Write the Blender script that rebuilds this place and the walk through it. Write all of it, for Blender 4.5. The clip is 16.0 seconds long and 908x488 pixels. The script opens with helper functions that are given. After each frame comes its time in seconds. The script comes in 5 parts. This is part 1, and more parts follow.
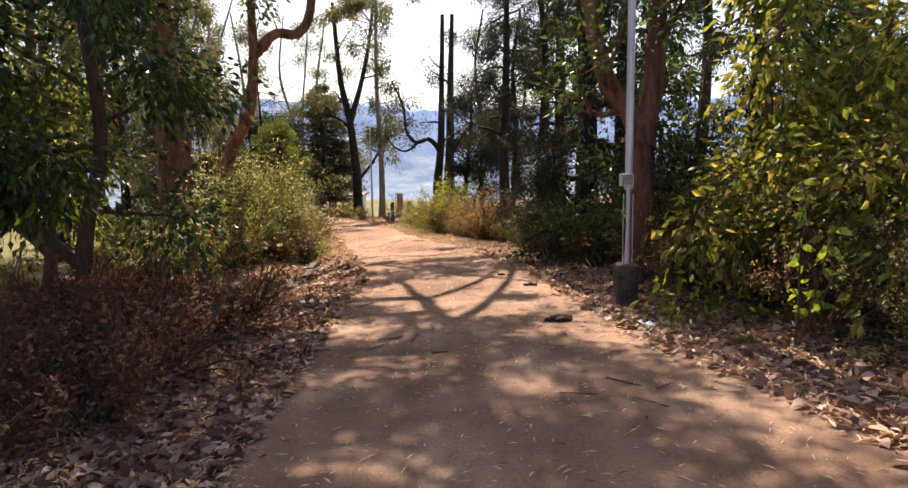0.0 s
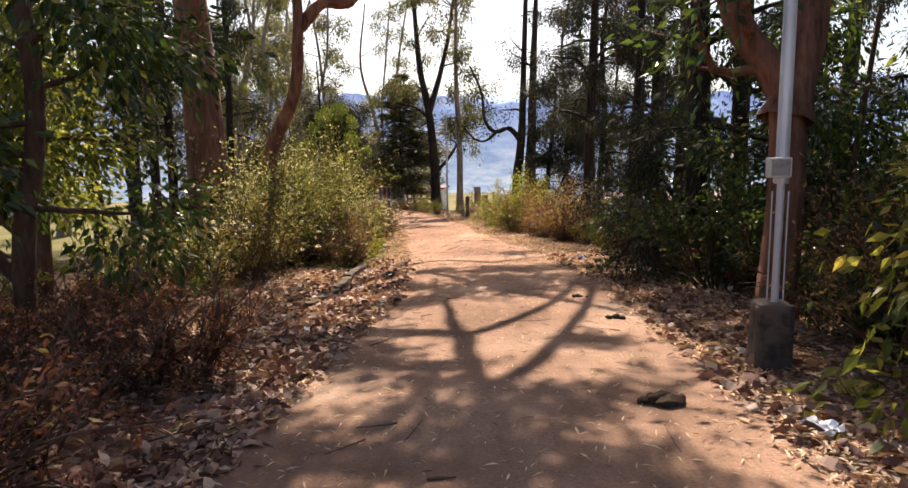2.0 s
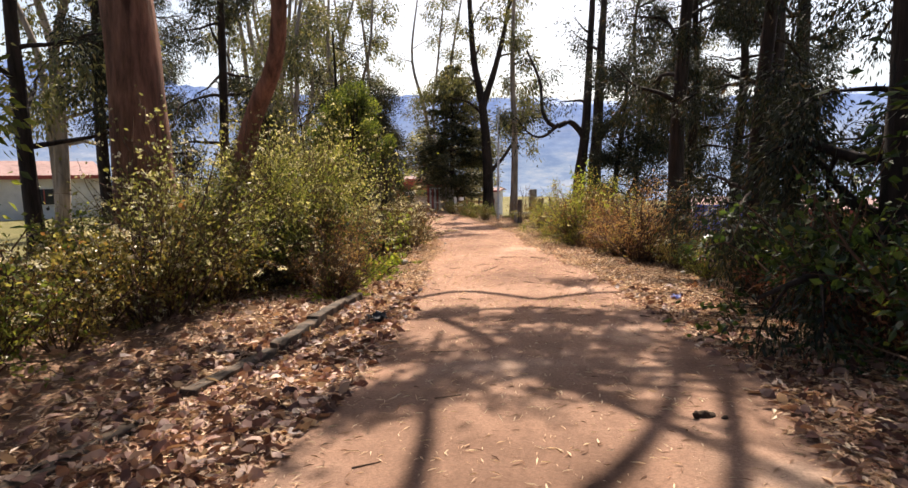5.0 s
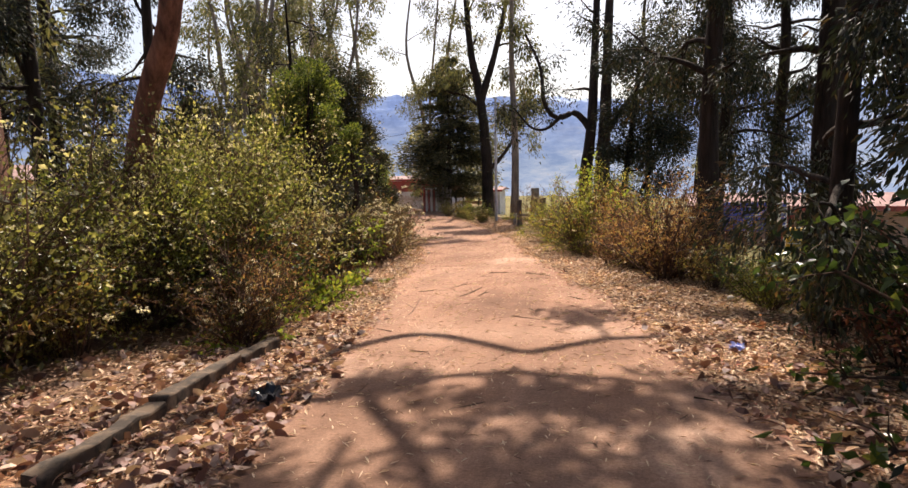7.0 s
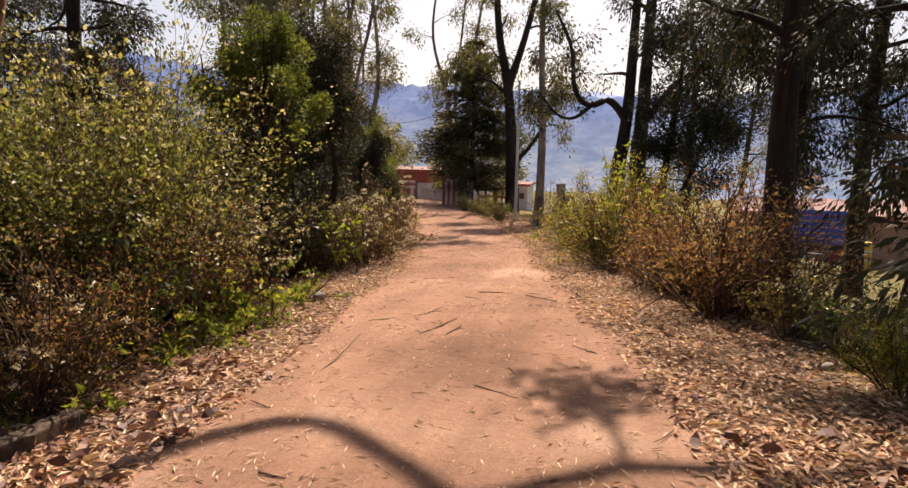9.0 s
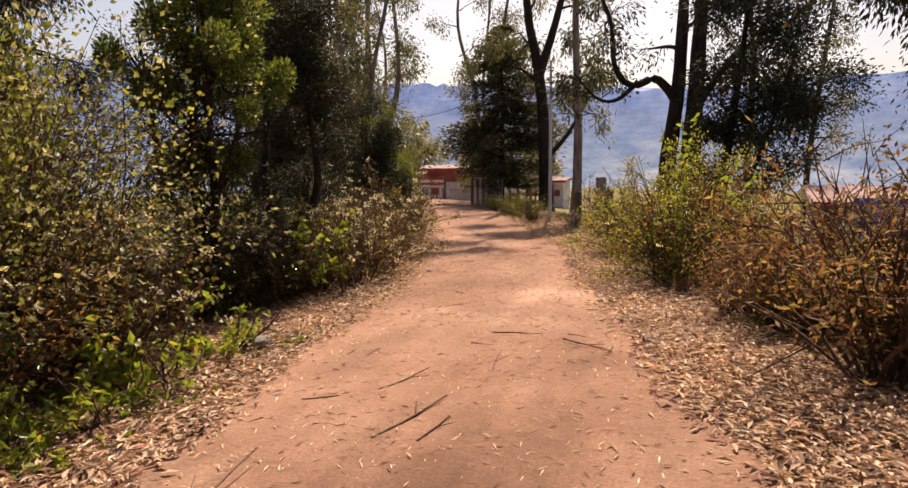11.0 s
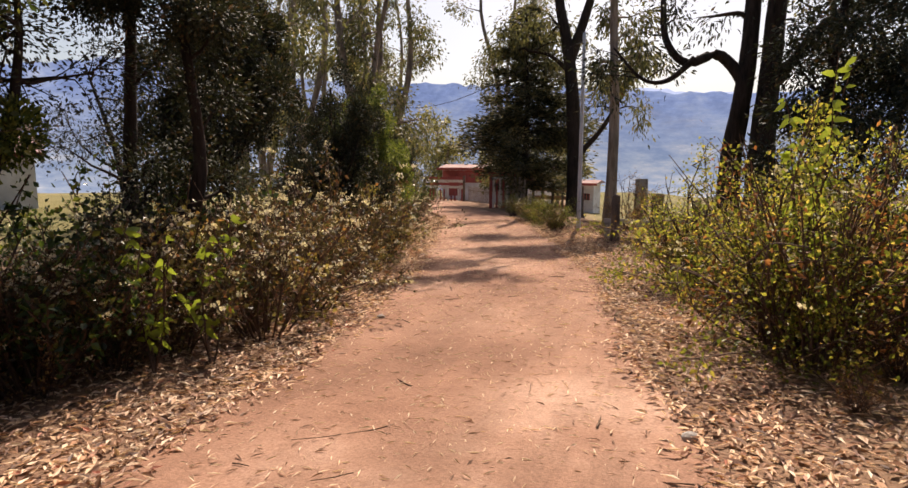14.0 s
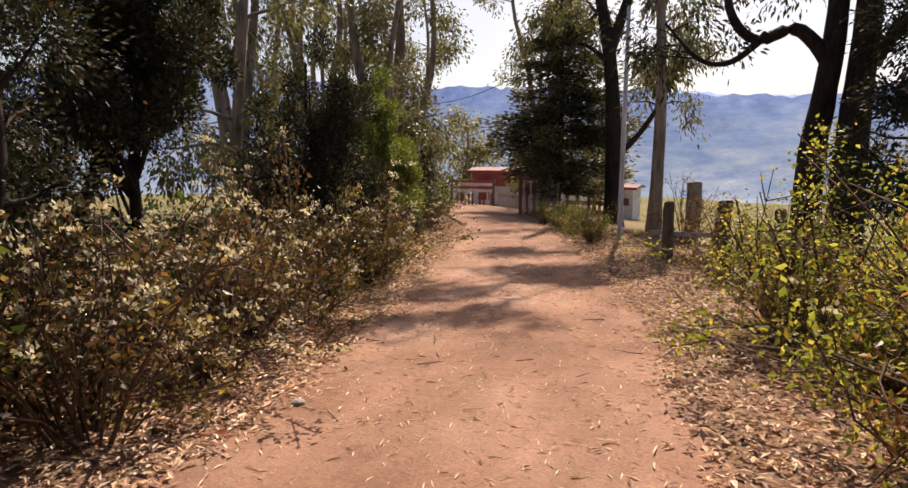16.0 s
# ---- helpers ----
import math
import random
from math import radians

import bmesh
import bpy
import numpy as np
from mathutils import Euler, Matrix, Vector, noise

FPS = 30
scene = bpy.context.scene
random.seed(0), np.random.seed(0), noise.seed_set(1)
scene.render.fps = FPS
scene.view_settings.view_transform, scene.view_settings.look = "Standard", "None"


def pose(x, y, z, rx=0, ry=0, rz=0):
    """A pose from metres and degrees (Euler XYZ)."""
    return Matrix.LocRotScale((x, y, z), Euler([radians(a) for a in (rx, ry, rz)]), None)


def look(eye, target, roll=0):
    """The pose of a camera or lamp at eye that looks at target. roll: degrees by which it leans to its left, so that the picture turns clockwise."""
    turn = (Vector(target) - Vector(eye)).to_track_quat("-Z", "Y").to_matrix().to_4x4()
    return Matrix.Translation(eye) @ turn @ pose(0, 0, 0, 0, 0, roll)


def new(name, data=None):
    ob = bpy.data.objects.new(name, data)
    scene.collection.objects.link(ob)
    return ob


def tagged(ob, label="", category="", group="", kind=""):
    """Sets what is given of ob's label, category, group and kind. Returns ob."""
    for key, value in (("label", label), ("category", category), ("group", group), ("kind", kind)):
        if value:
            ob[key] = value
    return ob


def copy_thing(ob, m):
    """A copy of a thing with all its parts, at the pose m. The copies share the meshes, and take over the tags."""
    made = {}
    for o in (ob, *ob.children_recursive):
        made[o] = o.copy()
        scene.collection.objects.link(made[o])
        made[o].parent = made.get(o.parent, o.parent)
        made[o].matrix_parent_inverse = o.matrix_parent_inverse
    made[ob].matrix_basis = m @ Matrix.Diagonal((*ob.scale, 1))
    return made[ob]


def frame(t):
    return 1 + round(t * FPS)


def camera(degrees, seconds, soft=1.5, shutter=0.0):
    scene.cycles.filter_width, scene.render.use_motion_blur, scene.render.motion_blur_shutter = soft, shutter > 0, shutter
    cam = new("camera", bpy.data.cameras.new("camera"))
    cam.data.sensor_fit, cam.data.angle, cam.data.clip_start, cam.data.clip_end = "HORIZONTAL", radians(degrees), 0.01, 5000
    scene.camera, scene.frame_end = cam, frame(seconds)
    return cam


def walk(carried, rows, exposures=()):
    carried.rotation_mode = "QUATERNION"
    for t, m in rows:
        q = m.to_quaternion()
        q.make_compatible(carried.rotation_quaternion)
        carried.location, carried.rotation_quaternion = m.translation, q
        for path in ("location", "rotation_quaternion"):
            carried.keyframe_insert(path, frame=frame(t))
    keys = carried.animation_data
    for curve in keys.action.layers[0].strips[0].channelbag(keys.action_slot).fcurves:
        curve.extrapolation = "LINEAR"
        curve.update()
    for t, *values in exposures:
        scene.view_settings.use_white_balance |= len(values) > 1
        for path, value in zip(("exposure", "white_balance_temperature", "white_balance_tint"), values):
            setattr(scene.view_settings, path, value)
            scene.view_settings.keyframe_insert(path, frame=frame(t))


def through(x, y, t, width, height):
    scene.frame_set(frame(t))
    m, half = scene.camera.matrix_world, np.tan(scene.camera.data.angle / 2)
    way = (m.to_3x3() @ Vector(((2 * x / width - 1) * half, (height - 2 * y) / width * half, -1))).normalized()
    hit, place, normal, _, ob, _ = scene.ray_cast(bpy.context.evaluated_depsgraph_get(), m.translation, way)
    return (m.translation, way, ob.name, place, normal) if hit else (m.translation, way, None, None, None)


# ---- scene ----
cam = camera(73.8, 16.0)
METRES, EYE, TILT, LEAN, TURN = 23.4, 1.5, 0.0, 0.0, 0.0
ROWS = [
    (0.0, 0.0, 0.0, 0.0, -0.11, -6.89, 0.92),
    (0.5, 0.0075, 0.0275, -0.0012, 2.97, -7.06, 1.06),
    (1.0, 0.0118, 0.0551, -0.0017, 4.56, -7.33, 1.09),
    (1.5, 0.0155, 0.0848, -0.0023, 6.41, -7.4, 0.98),
    (2.0, 0.0155, 0.1149, -0.0039, 8.06, -7.41, 0.89),
    (2.5, 0.0159, 0.147, -0.0064, 9.07, -7.4, 0.79),
    (3.0, 0.0151, 0.1778, -0.0078, 10.01, -7.6, 0.18),
    (3.5, 0.0149, 0.2088, -0.0098, 10.75, -7.77, 0.17),
    (4.0, 0.0132, 0.2405, -0.0106, 12.84, -7.64, 0.04),
    (6.5, 0.003, 0.3994, -0.0184, 14.21, -6.54, 0.44),
    (7.0, 0.0026, 0.4339, -0.0189, 14.28, -7.06, 1.01),
    (7.5, 0.0024, 0.4661, -0.0202, 14.23, -7.65, 1.06),
    (8.0, 0.0049, 0.4977, -0.0208, 14.82, -7.79, 0.31),
    (8.5, 0.0046, 0.5292, -0.0222, 16.36, -7.75, -1.12),
    (9.0, 0.0034, 0.562, -0.0236, 17.44, -7.76, -1.01),
    (9.5, -0.0013, 0.5942, -0.0259, 18.79, -7.73, -1.31),
    (10.0, -0.0061, 0.6259, -0.0279, 19.5, -7.79, -0.41),
    (12.5, -0.0411, 0.7771, -0.0399, 21.54, -7.69, 1.5),
    (13.0, -0.0464, 0.8073, -0.0417, 21.72, -7.68, 1.66),
    (13.5, -0.0508, 0.8383, -0.0421, 22.49, -7.71, 0.65),
    (14.0, -0.0575, 0.8678, -0.0428, 23.35, -7.62, -0.26),
    (14.5, -0.0639, 0.8979, -0.0435, 23.9, -7.68, -0.19),
    (15.0, -0.0724, 0.9272, -0.0447, 24.65, -7.7, -0.33),
    (15.5, -0.0787, 0.9576, -0.0461, 25.57, -7.52, -0.36),
    (16.0, -0.0871, 0.9865, -0.048, 26.67, -7.28, -0.45),
]
walk(cam, [(t, pose(0, 0, EYE, TILT, LEAN, TURN) @ pose(METRES * x, METRES * y, METRES * z, 90 + pitch, roll, yaw)) for t, x, y, z, yaw, pitch, roll in ROWS],
     [(0.0, 1.2, 6900, 12), (2.0, 1.14, 6950, 13), (4.0, 1.06, 6800, 13), (7.0, 0.9, 6850, 15), (10.0, 0.62, 7550, 21), (13.0, 0.62, 7200, 18), (16.0, 0.62, 7000, 17)])

# ---------- light ----------
SUN_LEFT, SUN_UP = 9.0, 50.0
world = bpy.data.worlds.new("sky")
scene.world = world
world.use_nodes = True
wn = world.node_tree
sky = wn.nodes.new("ShaderNodeTexSky")
sky.sky_type, sky.sun_disc = "NISHITA", False
sky.sun_elevation, sky.sun_rotation = radians(SUN_UP), radians(-SUN_LEFT)
sky.dust_density = 2.5
wn.links.new(sky.outputs[0], wn.nodes["Background"].inputs[0])
wn.nodes["Background"].inputs[1].default_value = 0.085
sun = new("sun", bpy.data.lights.new("sun", "SUN"))
sun.data.energy, sun.data.angle, sun.data.color = 5.0, radians(0.55), (1.0, 0.92, 0.80)
a, e = radians(SUN_LEFT), radians(SUN_UP)
sun.matrix_world = look((0, 0, 40), (40 * math.sin(a) * math.cos(e), -40 * math.cos(a) * math.cos(e), 40 - 40 * math.sin(e)))

# ---------- small tools ----------
R = np.random.default_rng(7)


def mesh(name, V, F, material=None, smooth=False):
    """A mesh from an array of points and one of faces with equal corners."""
    V, F = np.asarray(V, np.float32), np.asarray(F, np.int32)
    me = bpy.data.meshes.new(name)
    me.vertices.add(len(V)), me.vertices.foreach_set("co", V.ravel())
    me.loops.add(F.size), me.loops.foreach_set("vertex_index", F.ravel())
    me.polygons.add(len(F)), me.polygons.foreach_set("loop_start", np.arange(0, F.size, F.shape[1], dtype=np.int32))
    me.update(calc_edges=True)
    me.validate()
    me.shade_smooth() if smooth else me.shade_flat()
    if material:
        me.materials.append(material)
    return me


def join(pieces):
    Vs, Fs, n = [], [], 0
    for V, F in pieces:
        Vs.append(V), Fs.append(np.asarray(F) + n)
        n += len(V)
    return np.concatenate(Vs), np.concatenate(Fs)


def thing(name, at, label, category, group="", kind="", turn=0, size=1):
    ob = new(name)
    ob.empty_display_size = 0.2
    ob.matrix_basis = pose(*at, 0, 0, turn) @ Matrix.Diagonal((size, size, size, 1))
    return tagged(ob, label, category, group, kind)


def part(name, data, parent, material=None, label="", at=None):
    if isinstance(data, bmesh.types.BMesh):
        me = bpy.data.meshes.new(name)
        data.to_mesh(me), data.free()
        data = me
    if material and not data.materials:
        data.materials.append(material)
    ob = new(name, data)
    ob.parent = parent
    if at is not None:
        ob.matrix_basis = at
    return tagged(ob, label)


def box(bm, cx, cy, cz, sx, sy, sz, bevel=0.0, turn=None):
    m = Matrix.Translation((cx, cy, cz)) @ (turn or Matrix()) @ Matrix.Diagonal((sx, sy, sz, 1))
    got = bmesh.ops.create_cube(bm, size=1, matrix=m)
    if bevel:
        edges = list({ed for v in got["verts"] for ed in v.link_edges})
        bmesh.ops.bevel(bm, geom=edges, offset=bevel, segments=2, affect="EDGES", profile=0.6)
    return bm


def tube(points, radii, sides=7, knots=0.0, rng=R):
    """A tapered, closed tube along points."""
    P, r = np.asarray(points, float), np.asarray(radii, float)
    T = np.gradient(P, axis=0)
    T /= np.linalg.norm(T, axis=1, keepdims=True) + 1e-9
    ref = np.array([1.0, 0, 0]) if abs(T[0, 0]) < 0.8 else np.array([0, 1.0, 0])
    A = np.cross(T, ref)
    A /= np.linalg.norm(A, axis=1, keepdims=True) + 1e-9
    B = np.cross(T, A)
    th = np.linspace(0, 2 * np.pi, sides, endpoint=False)
    wob = 1 + knots * rng.standard_normal((len(P), sides))
    V = P[:, None] + (r[:, None] * wob)[..., None] * (np.cos(th)[None, :, None] * A[:, None] + np.sin(th)[None, :, None] * B[:, None])
    n = len(P)
    i, j = np.meshgrid(np.arange(n - 1), np.arange(sides), indexing="ij")
    k = (j + 1) % sides
    F = np.stack([i * sides + j, i * sides + k, (i + 1) * sides + k, (i + 1) * sides + j], -1).reshape(-1, 4)
    return V.reshape(-1, 3), F


def smooth_line(points, n):
    """A Catmull-Rom line through points."""
    P = np.asarray(points, float)
    Q = np.concatenate([[2 * P[0] - P[1]], P, [2 * P[-1] - P[-2]]])
    out = []
    for u in np.linspace(0, len(P) - 1 - 1e-6, n):
        i, f = int(u), u - int(u)
        p0, p1, p2, p3 = Q[i:i + 4]
        out.append(0.5 * (2 * p1 + (p2 - p0) * f + (2 * p0 - 5 * p1 + 4 * p2 - p3) * f**2 + (3 * p1 - p0 - 3 * p2 + p3) * f**3))
    return np.array(out)


def unit(D):
    return D / (np.linalg.norm(D, axis=-1, keepdims=True) + 1e-9)


def leaf_blades(P, D, size, width, rng, fold=0.3, spread=0.4, flat=False):
    """Folded leaves of two faces: base at P, pointing along D."""
    n = len(P)
    D = unit(D)
    S = unit(np.cross(D, rng.standard_normal((n, 3)) * (0.28 if flat else 1) + np.array([0, 0, 1.0 if flat else 0])))
    N = np.cross(S, D)
    L = (size * (1 + spread * rng.uniform(-1, 1, n)))[:, None]
    W = L * width * 0.62
    mid = P + D * L * 0.42 + N * W * fold
    V = np.stack([P, mid + S * W, P + D * L - L * np.array([0, 0, 0.1]), mid - S * W], 1).reshape(-1, 3)
    b = np.arange(n)[:, None] * 4
    return V, np.concatenate([b + np.array((0, 1, 2)), b + np.array((0, 2, 3))])


def large_leaf(P, D, size, width, rng, fold=0.25, spread=0.35):
    """Folded leaves: base at P, pointing along D. Six corners and four faces each."""
    n = len(P)
    D = unit(D)
    S = unit(np.cross(D, rng.standard_normal((n, 3))))
    N = np.cross(S, D)
    L = (size * (1 + spread * rng.uniform(-1, 1, n)))[:, None]
    W = L * width * 0.5
    droop = -0.12 * L * np.array([0, 0, 1.0])
    c = [P, P + D * L * 0.3 + S * W + N * W * fold, P + D * L * 0.65 + S * W * 0.8 + N * W * fold + droop * 0.5, P + D * L + droop,
         P + D * L * 0.65 - S * W * 0.8 + N * W * fold + droop * 0.5, P + D * L * 0.3 - S * W + N * W * fold]
    V = np.stack(c, 1).reshape(-1, 3)
    b = np.arange(n)[:, None] * 6
    F = np.concatenate([b + np.array(q) for q in ((0, 1, 5), (1, 2, 5), (2, 4, 5), (2, 3, 4))])
    return V, F


def needle_blades(P, D, size, width, rng, spread=0.4):
    """Plain narrow blades of two faces, for far or feathery foliage."""
    n = len(P)
    D = unit(D)
    S = unit(np.cross(D, rng.standard_normal((n, 3))))
    L = (size * (1 + spread * rng.uniform(-1, 1, n)))[:, None]
    W = L * width * 0.5
    V = np.stack([P, P + D * L * 0.45 + S * W, P + D * L, P + D * L * 0.45 - S * W], 1).reshape(-1, 3)
    b = np.arange(n)[:, None] * 4
    return V, np.concatenate([b + np.array((0, 1, 2)), b + np.array((0, 2, 3))])


def limb(start, way, length, r0, rng, steps=7, bend=0.25, lift=0.0, r1=0.3):
    """A wandering branch: points and radii."""
    P, d = [np.array(start, float)], unit(np.array(way, float))
    for _ in range(steps - 1):
        d = unit(d + bend * rng.standard_normal(3) * 0.6 + np.array([0, 0, lift]))
        P.append(P[-1] + d * length / (steps - 1))
    return np.array(P), np.linspace(r0, r0 * r1, steps)


# ---------- materials ----------
def material(name, build):
    m = bpy.data.materials.new(name)
    m.use_nodes = True
    nt = m.node_tree
    build(nt, nt.nodes["Principled BSDF"], lambda kind, **kw: node(nt, kind, **kw))
    return m


def node(nt, kind, **kw):
    n = nt.nodes.new("ShaderNode" + kind)
    for key, value in kw.items():
        n.inputs[key.replace("_", " ")].default_value = value
    return n


def ramp(nt, source, stops):
    r = nt.nodes.new("ShaderNodeValToRGB")
    while len(r.color_ramp.elements) < len(stops):
        r.color_ramp.elements.new(0.5)
    for el, (p, c) in zip(r.color_ramp.elements, stops):
        el.position, el.color = p, (*c, 1)
    nt.links.new(source, r.inputs[0])
    return r.outputs[0]


def mixed(nt, fac, c1, c2, mode="MIX"):
    m = nt.nodes.new("ShaderNodeMix")
    m.data_type, m.blend_type = "RGBA", mode
    for sock, val in ((m.inputs[0], fac), (m.inputs[6], c1), (m.inputs[7], c2)):
        if isinstance(val, (int, float)):
            sock.default_value = val
        elif isinstance(val, tuple):
            sock.default_value = (*val, 1)
        else:
            nt.links.new(val, sock)
    return m.outputs[2]


def noise_of(nt, scale, detail=4, rough=0.55, world=True, stretch=None):
    tex = node(nt, "TexNoise", Scale=scale, Detail=detail, Roughness=rough)
    src = nt.nodes.new("ShaderNodeNewGeometry").outputs["Position"] if world else nt.nodes.new("ShaderNodeTexCoord").outputs["Object"]
    if stretch:
        mp = nt.nodes.new("ShaderNodeMapping")
        mp.inputs["Scale"].default_value = stretch
        nt.links.new(src, mp.inputs[0])
        src = mp.outputs[0]
    nt.links.new(src, tex.inputs["Vector"])
    return tex.outputs["Fac"]


def bump(nt, bsdf, height, strength, distance):
    b = node(nt, "Bump", Strength=strength, Distance=distance)
    nt.links.new(height, b.inputs["Height"])
    nt.links.new(b.outputs[0], bsdf.inputs["Normal"])


def earth(name, stops, fine=60, coarse=0.9, depth=0.012, rough=0.95):
    def build(nt, b, _):
        c = ramp(nt, noise_of(nt, coarse, 6, 0.6), stops)
        g = ramp(nt, noise_of(nt, fine, 5, 0.7), [(0.3, (0.62, 0.6, 0.58)), (0.7, (1.25, 1.22, 1.2))])
        nt.links.new(mixed(nt, 1.0, c, g, "MULTIPLY"), b.inputs["Base Color"])
        b.inputs["Roughness"].default_value = rough
        b.inputs["Specular IOR Level"].default_value = 0.15
        bump(nt, b, noise_of(nt, fine * 0.4, 8, 0.7), 0.7, depth)
    return material(name, build)


def foliage(name, stops, through=0.35, gloss=0.45):
    """Leaves whose colour differs leaf by leaf, part of the light passing through."""
    def build(nt, b, _):
        geo = nt.nodes.new("ShaderNodeNewGeometry")
        c = ramp(nt, geo.outputs["Random Per Island"], stops)
        c = mixed(nt, 0.5, c, mixed(nt, 1.0, c, ramp(nt, noise_of(nt, 1.3, 3), [(0.3, (0.5, 0.5, 0.5)), (0.7, (1.5, 1.4, 1.3))]), "MULTIPLY"))
        nt.links.new(c, b.inputs["Base Color"])
        b.inputs["Roughness"].default_value = gloss
        b.inputs["Specular IOR Level"].default_value = 0.45
        tr = nt.nodes.new("ShaderNodeBsdfTranslucent")
        nt.links.new(mixed(nt, 1.0, c, (1.5, 1.45, 0.9), "MULTIPLY"), tr.inputs[0])
        mx = nt.nodes.new("ShaderNodeMixShader")
        mx.inputs[0].default_value = through
        nt.links.new(b.outputs[0], mx.inputs[1]), nt.links.new(tr.outputs[0], mx.inputs[2])
        nt.links.new(mx.outputs[0], nt.nodes["Material Output"].inputs[0])
    return material(name, build)


def bark_of(name, dark, light, scale=9, depth=0.03):
    def build(nt, b, _):
        f = noise_of(nt, scale, 7, 0.65, True, (1, 1, 0.16))
        c = ramp(nt, f, [(0.32, dark), (0.68, light)])
        c = mixed(nt, 1.0, c, ramp(nt, noise_of(nt, 0.8, 3), [(0.3, (0.65, 0.65, 0.65)), (0.7, (1.3, 1.25, 1.2))]), "MULTIPLY")
        nt.links.new(c, b.inputs["Base Color"])
        b.inputs["Roughness"].default_value = 0.9
        b.inputs["Specular IOR Level"].default_value = 0.2
        bump(nt, b, f, 0.9, depth)
    return material(name, build)


def painted(name, colour, wear=(0.35, 0.3, 0.26), amount=0.5, rough=0.6, metal=0.0, scale=6):
    def build(nt, b, _):
        f = ramp(nt, noise_of(nt, scale, 7, 0.7), [(amount, (0, 0, 0)), (amount + 0.14, (1, 1, 1))])
        g = ramp(nt, noise_of(nt, 1.1, 3), [(0.3, (0.75, 0.75, 0.75)), (0.7, (1.12, 1.12, 1.12))])
        nt.links.new(mixed(nt, 1.0, mixed(nt, f, colour, wear), g, "MULTIPLY"), b.inputs["Base Color"])
        b.inputs["Roughness"].default_value, b.inputs["Metallic"].default_value = rough, metal
        bump(nt, b, noise_of(nt, scale * 8, 5, 0.7), 0.35, 0.004)
    return material(name, build)


def lane_earth(nt, b, _):
    """Packed earth: broad pale and dark patches, dusty streaks along the lane, grit."""
    c = ramp(nt, noise_of(nt, 0.55, 7, 0.62), [(0.3, (0.19, 0.108, 0.075)), (0.46, (0.285, 0.166, 0.117)), (0.58, (0.345, 0.212, 0.154)), (0.7, (0.45, 0.305, 0.235))])
    xyz = nt.nodes.new("ShaderNodeSeparateXYZ")
    nt.links.new(nt.nodes.new("ShaderNodeNewGeometry").outputs["Position"], xyz.inputs[0])
    along = nt.nodes.new("ShaderNodeMapRange")
    along.inputs["From Min"].default_value, along.inputs["From Max"].default_value = 9.0, 21.0
    nt.links.new(xyz.outputs["Y"], along.inputs[0])
    c = mixed(nt, 1.0, c, mixed(nt, along.outputs[0], (0.99, 1.04, 1.06), (1.03, 0.99, 0.97)), "MULTIPLY")
    streak = ramp(nt, noise_of(nt, 2.2, 6, 0.65, True, (1, 0.22, 1)), [(0.35, (0.8, 0.79, 0.78)), (0.66, (1.16, 1.15, 1.14))])
    c = mixed(nt, 1.0, c, streak, "MULTIPLY")
    grit = ramp(nt, noise_of(nt, 48, 6, 0.8), [(0.3, (0.6, 0.58, 0.56)), (0.7, (1.3, 1.28, 1.26))])
    nt.links.new(mixed(nt, 1.0, c, grit, "MULTIPLY"), b.inputs["Base Color"])
    b.inputs["Roughness"].default_value = 0.95
    b.inputs["Specular IOR Level"].default_value = 0.15
    bump(nt, b, noise_of(nt, 9, 10, 0.76), 0.8, 0.025)


DIRT = material("packed_red_earth", lane_earth)
SOIL = earth("leafy_soil", [(0.25, (0.10, 0.065, 0.045)), (0.5, (0.19, 0.12, 0.08)), (0.75, (0.27, 0.185, 0.11))], 25, 0.6, 0.03)
LITTER = foliage("fallen_leaves", [(0.0, (0.07, 0.035, 0.026)), (0.24, (0.24, 0.12, 0.072)), (0.45, (0.46, 0.275, 0.17)), (0.74, (0.66, 0.47, 0.315)), (0.95, (0.75, 0.60, 0.45)), (1.0, (0.36, 0.10, 0.06))], 0.15, 0.6)
BROADLITTER = foliage("broad_fallen_leaves", [(0.0, (0.08, 0.038, 0.032)), (0.35, (0.19, 0.088, 0.07)), (0.7, (0.33, 0.19, 0.145)), (1.0, (0.52, 0.38, 0.30))], 0.15, 0.6)
GREEN = foliage("shrub_leaves", [(0.0, (0.045, 0.065, 0.018)), (0.4, (0.125, 0.15, 0.032)), (0.8, (0.23, 0.24, 0.06)), (1.0, (0.34, 0.30, 0.11))], 0.48, 0.45)
OLIVE = foliage("olive_leaves", [(0.0, (0.07, 0.06, 0.022)), (0.45, (0.17, 0.145, 0.042)), (0.8, (0.29, 0.235, 0.08)), (1.0, (0.30, 0.14, 0.06))], 0.42, 0.38)
DRY = foliage("dry_brown_leaves", [(0.0, (0.085, 0.03, 0.022)), (0.5, (0.18, 0.068, 0.045)), (0.85, (0.28, 0.125, 0.075)), (1.0, (0.22, 0.19, 0.06))], 0.3, 0.7)
TAN = foliage("dry_tan_leaves", [(0.0, (0.13, 0.06, 0.03)), (0.4, (0.26, 0.135, 0.065)), (0.8, (0.40, 0.26, 0.13)), (1.0, (0.20, 0.19, 0.05))], 0.42, 0.7)
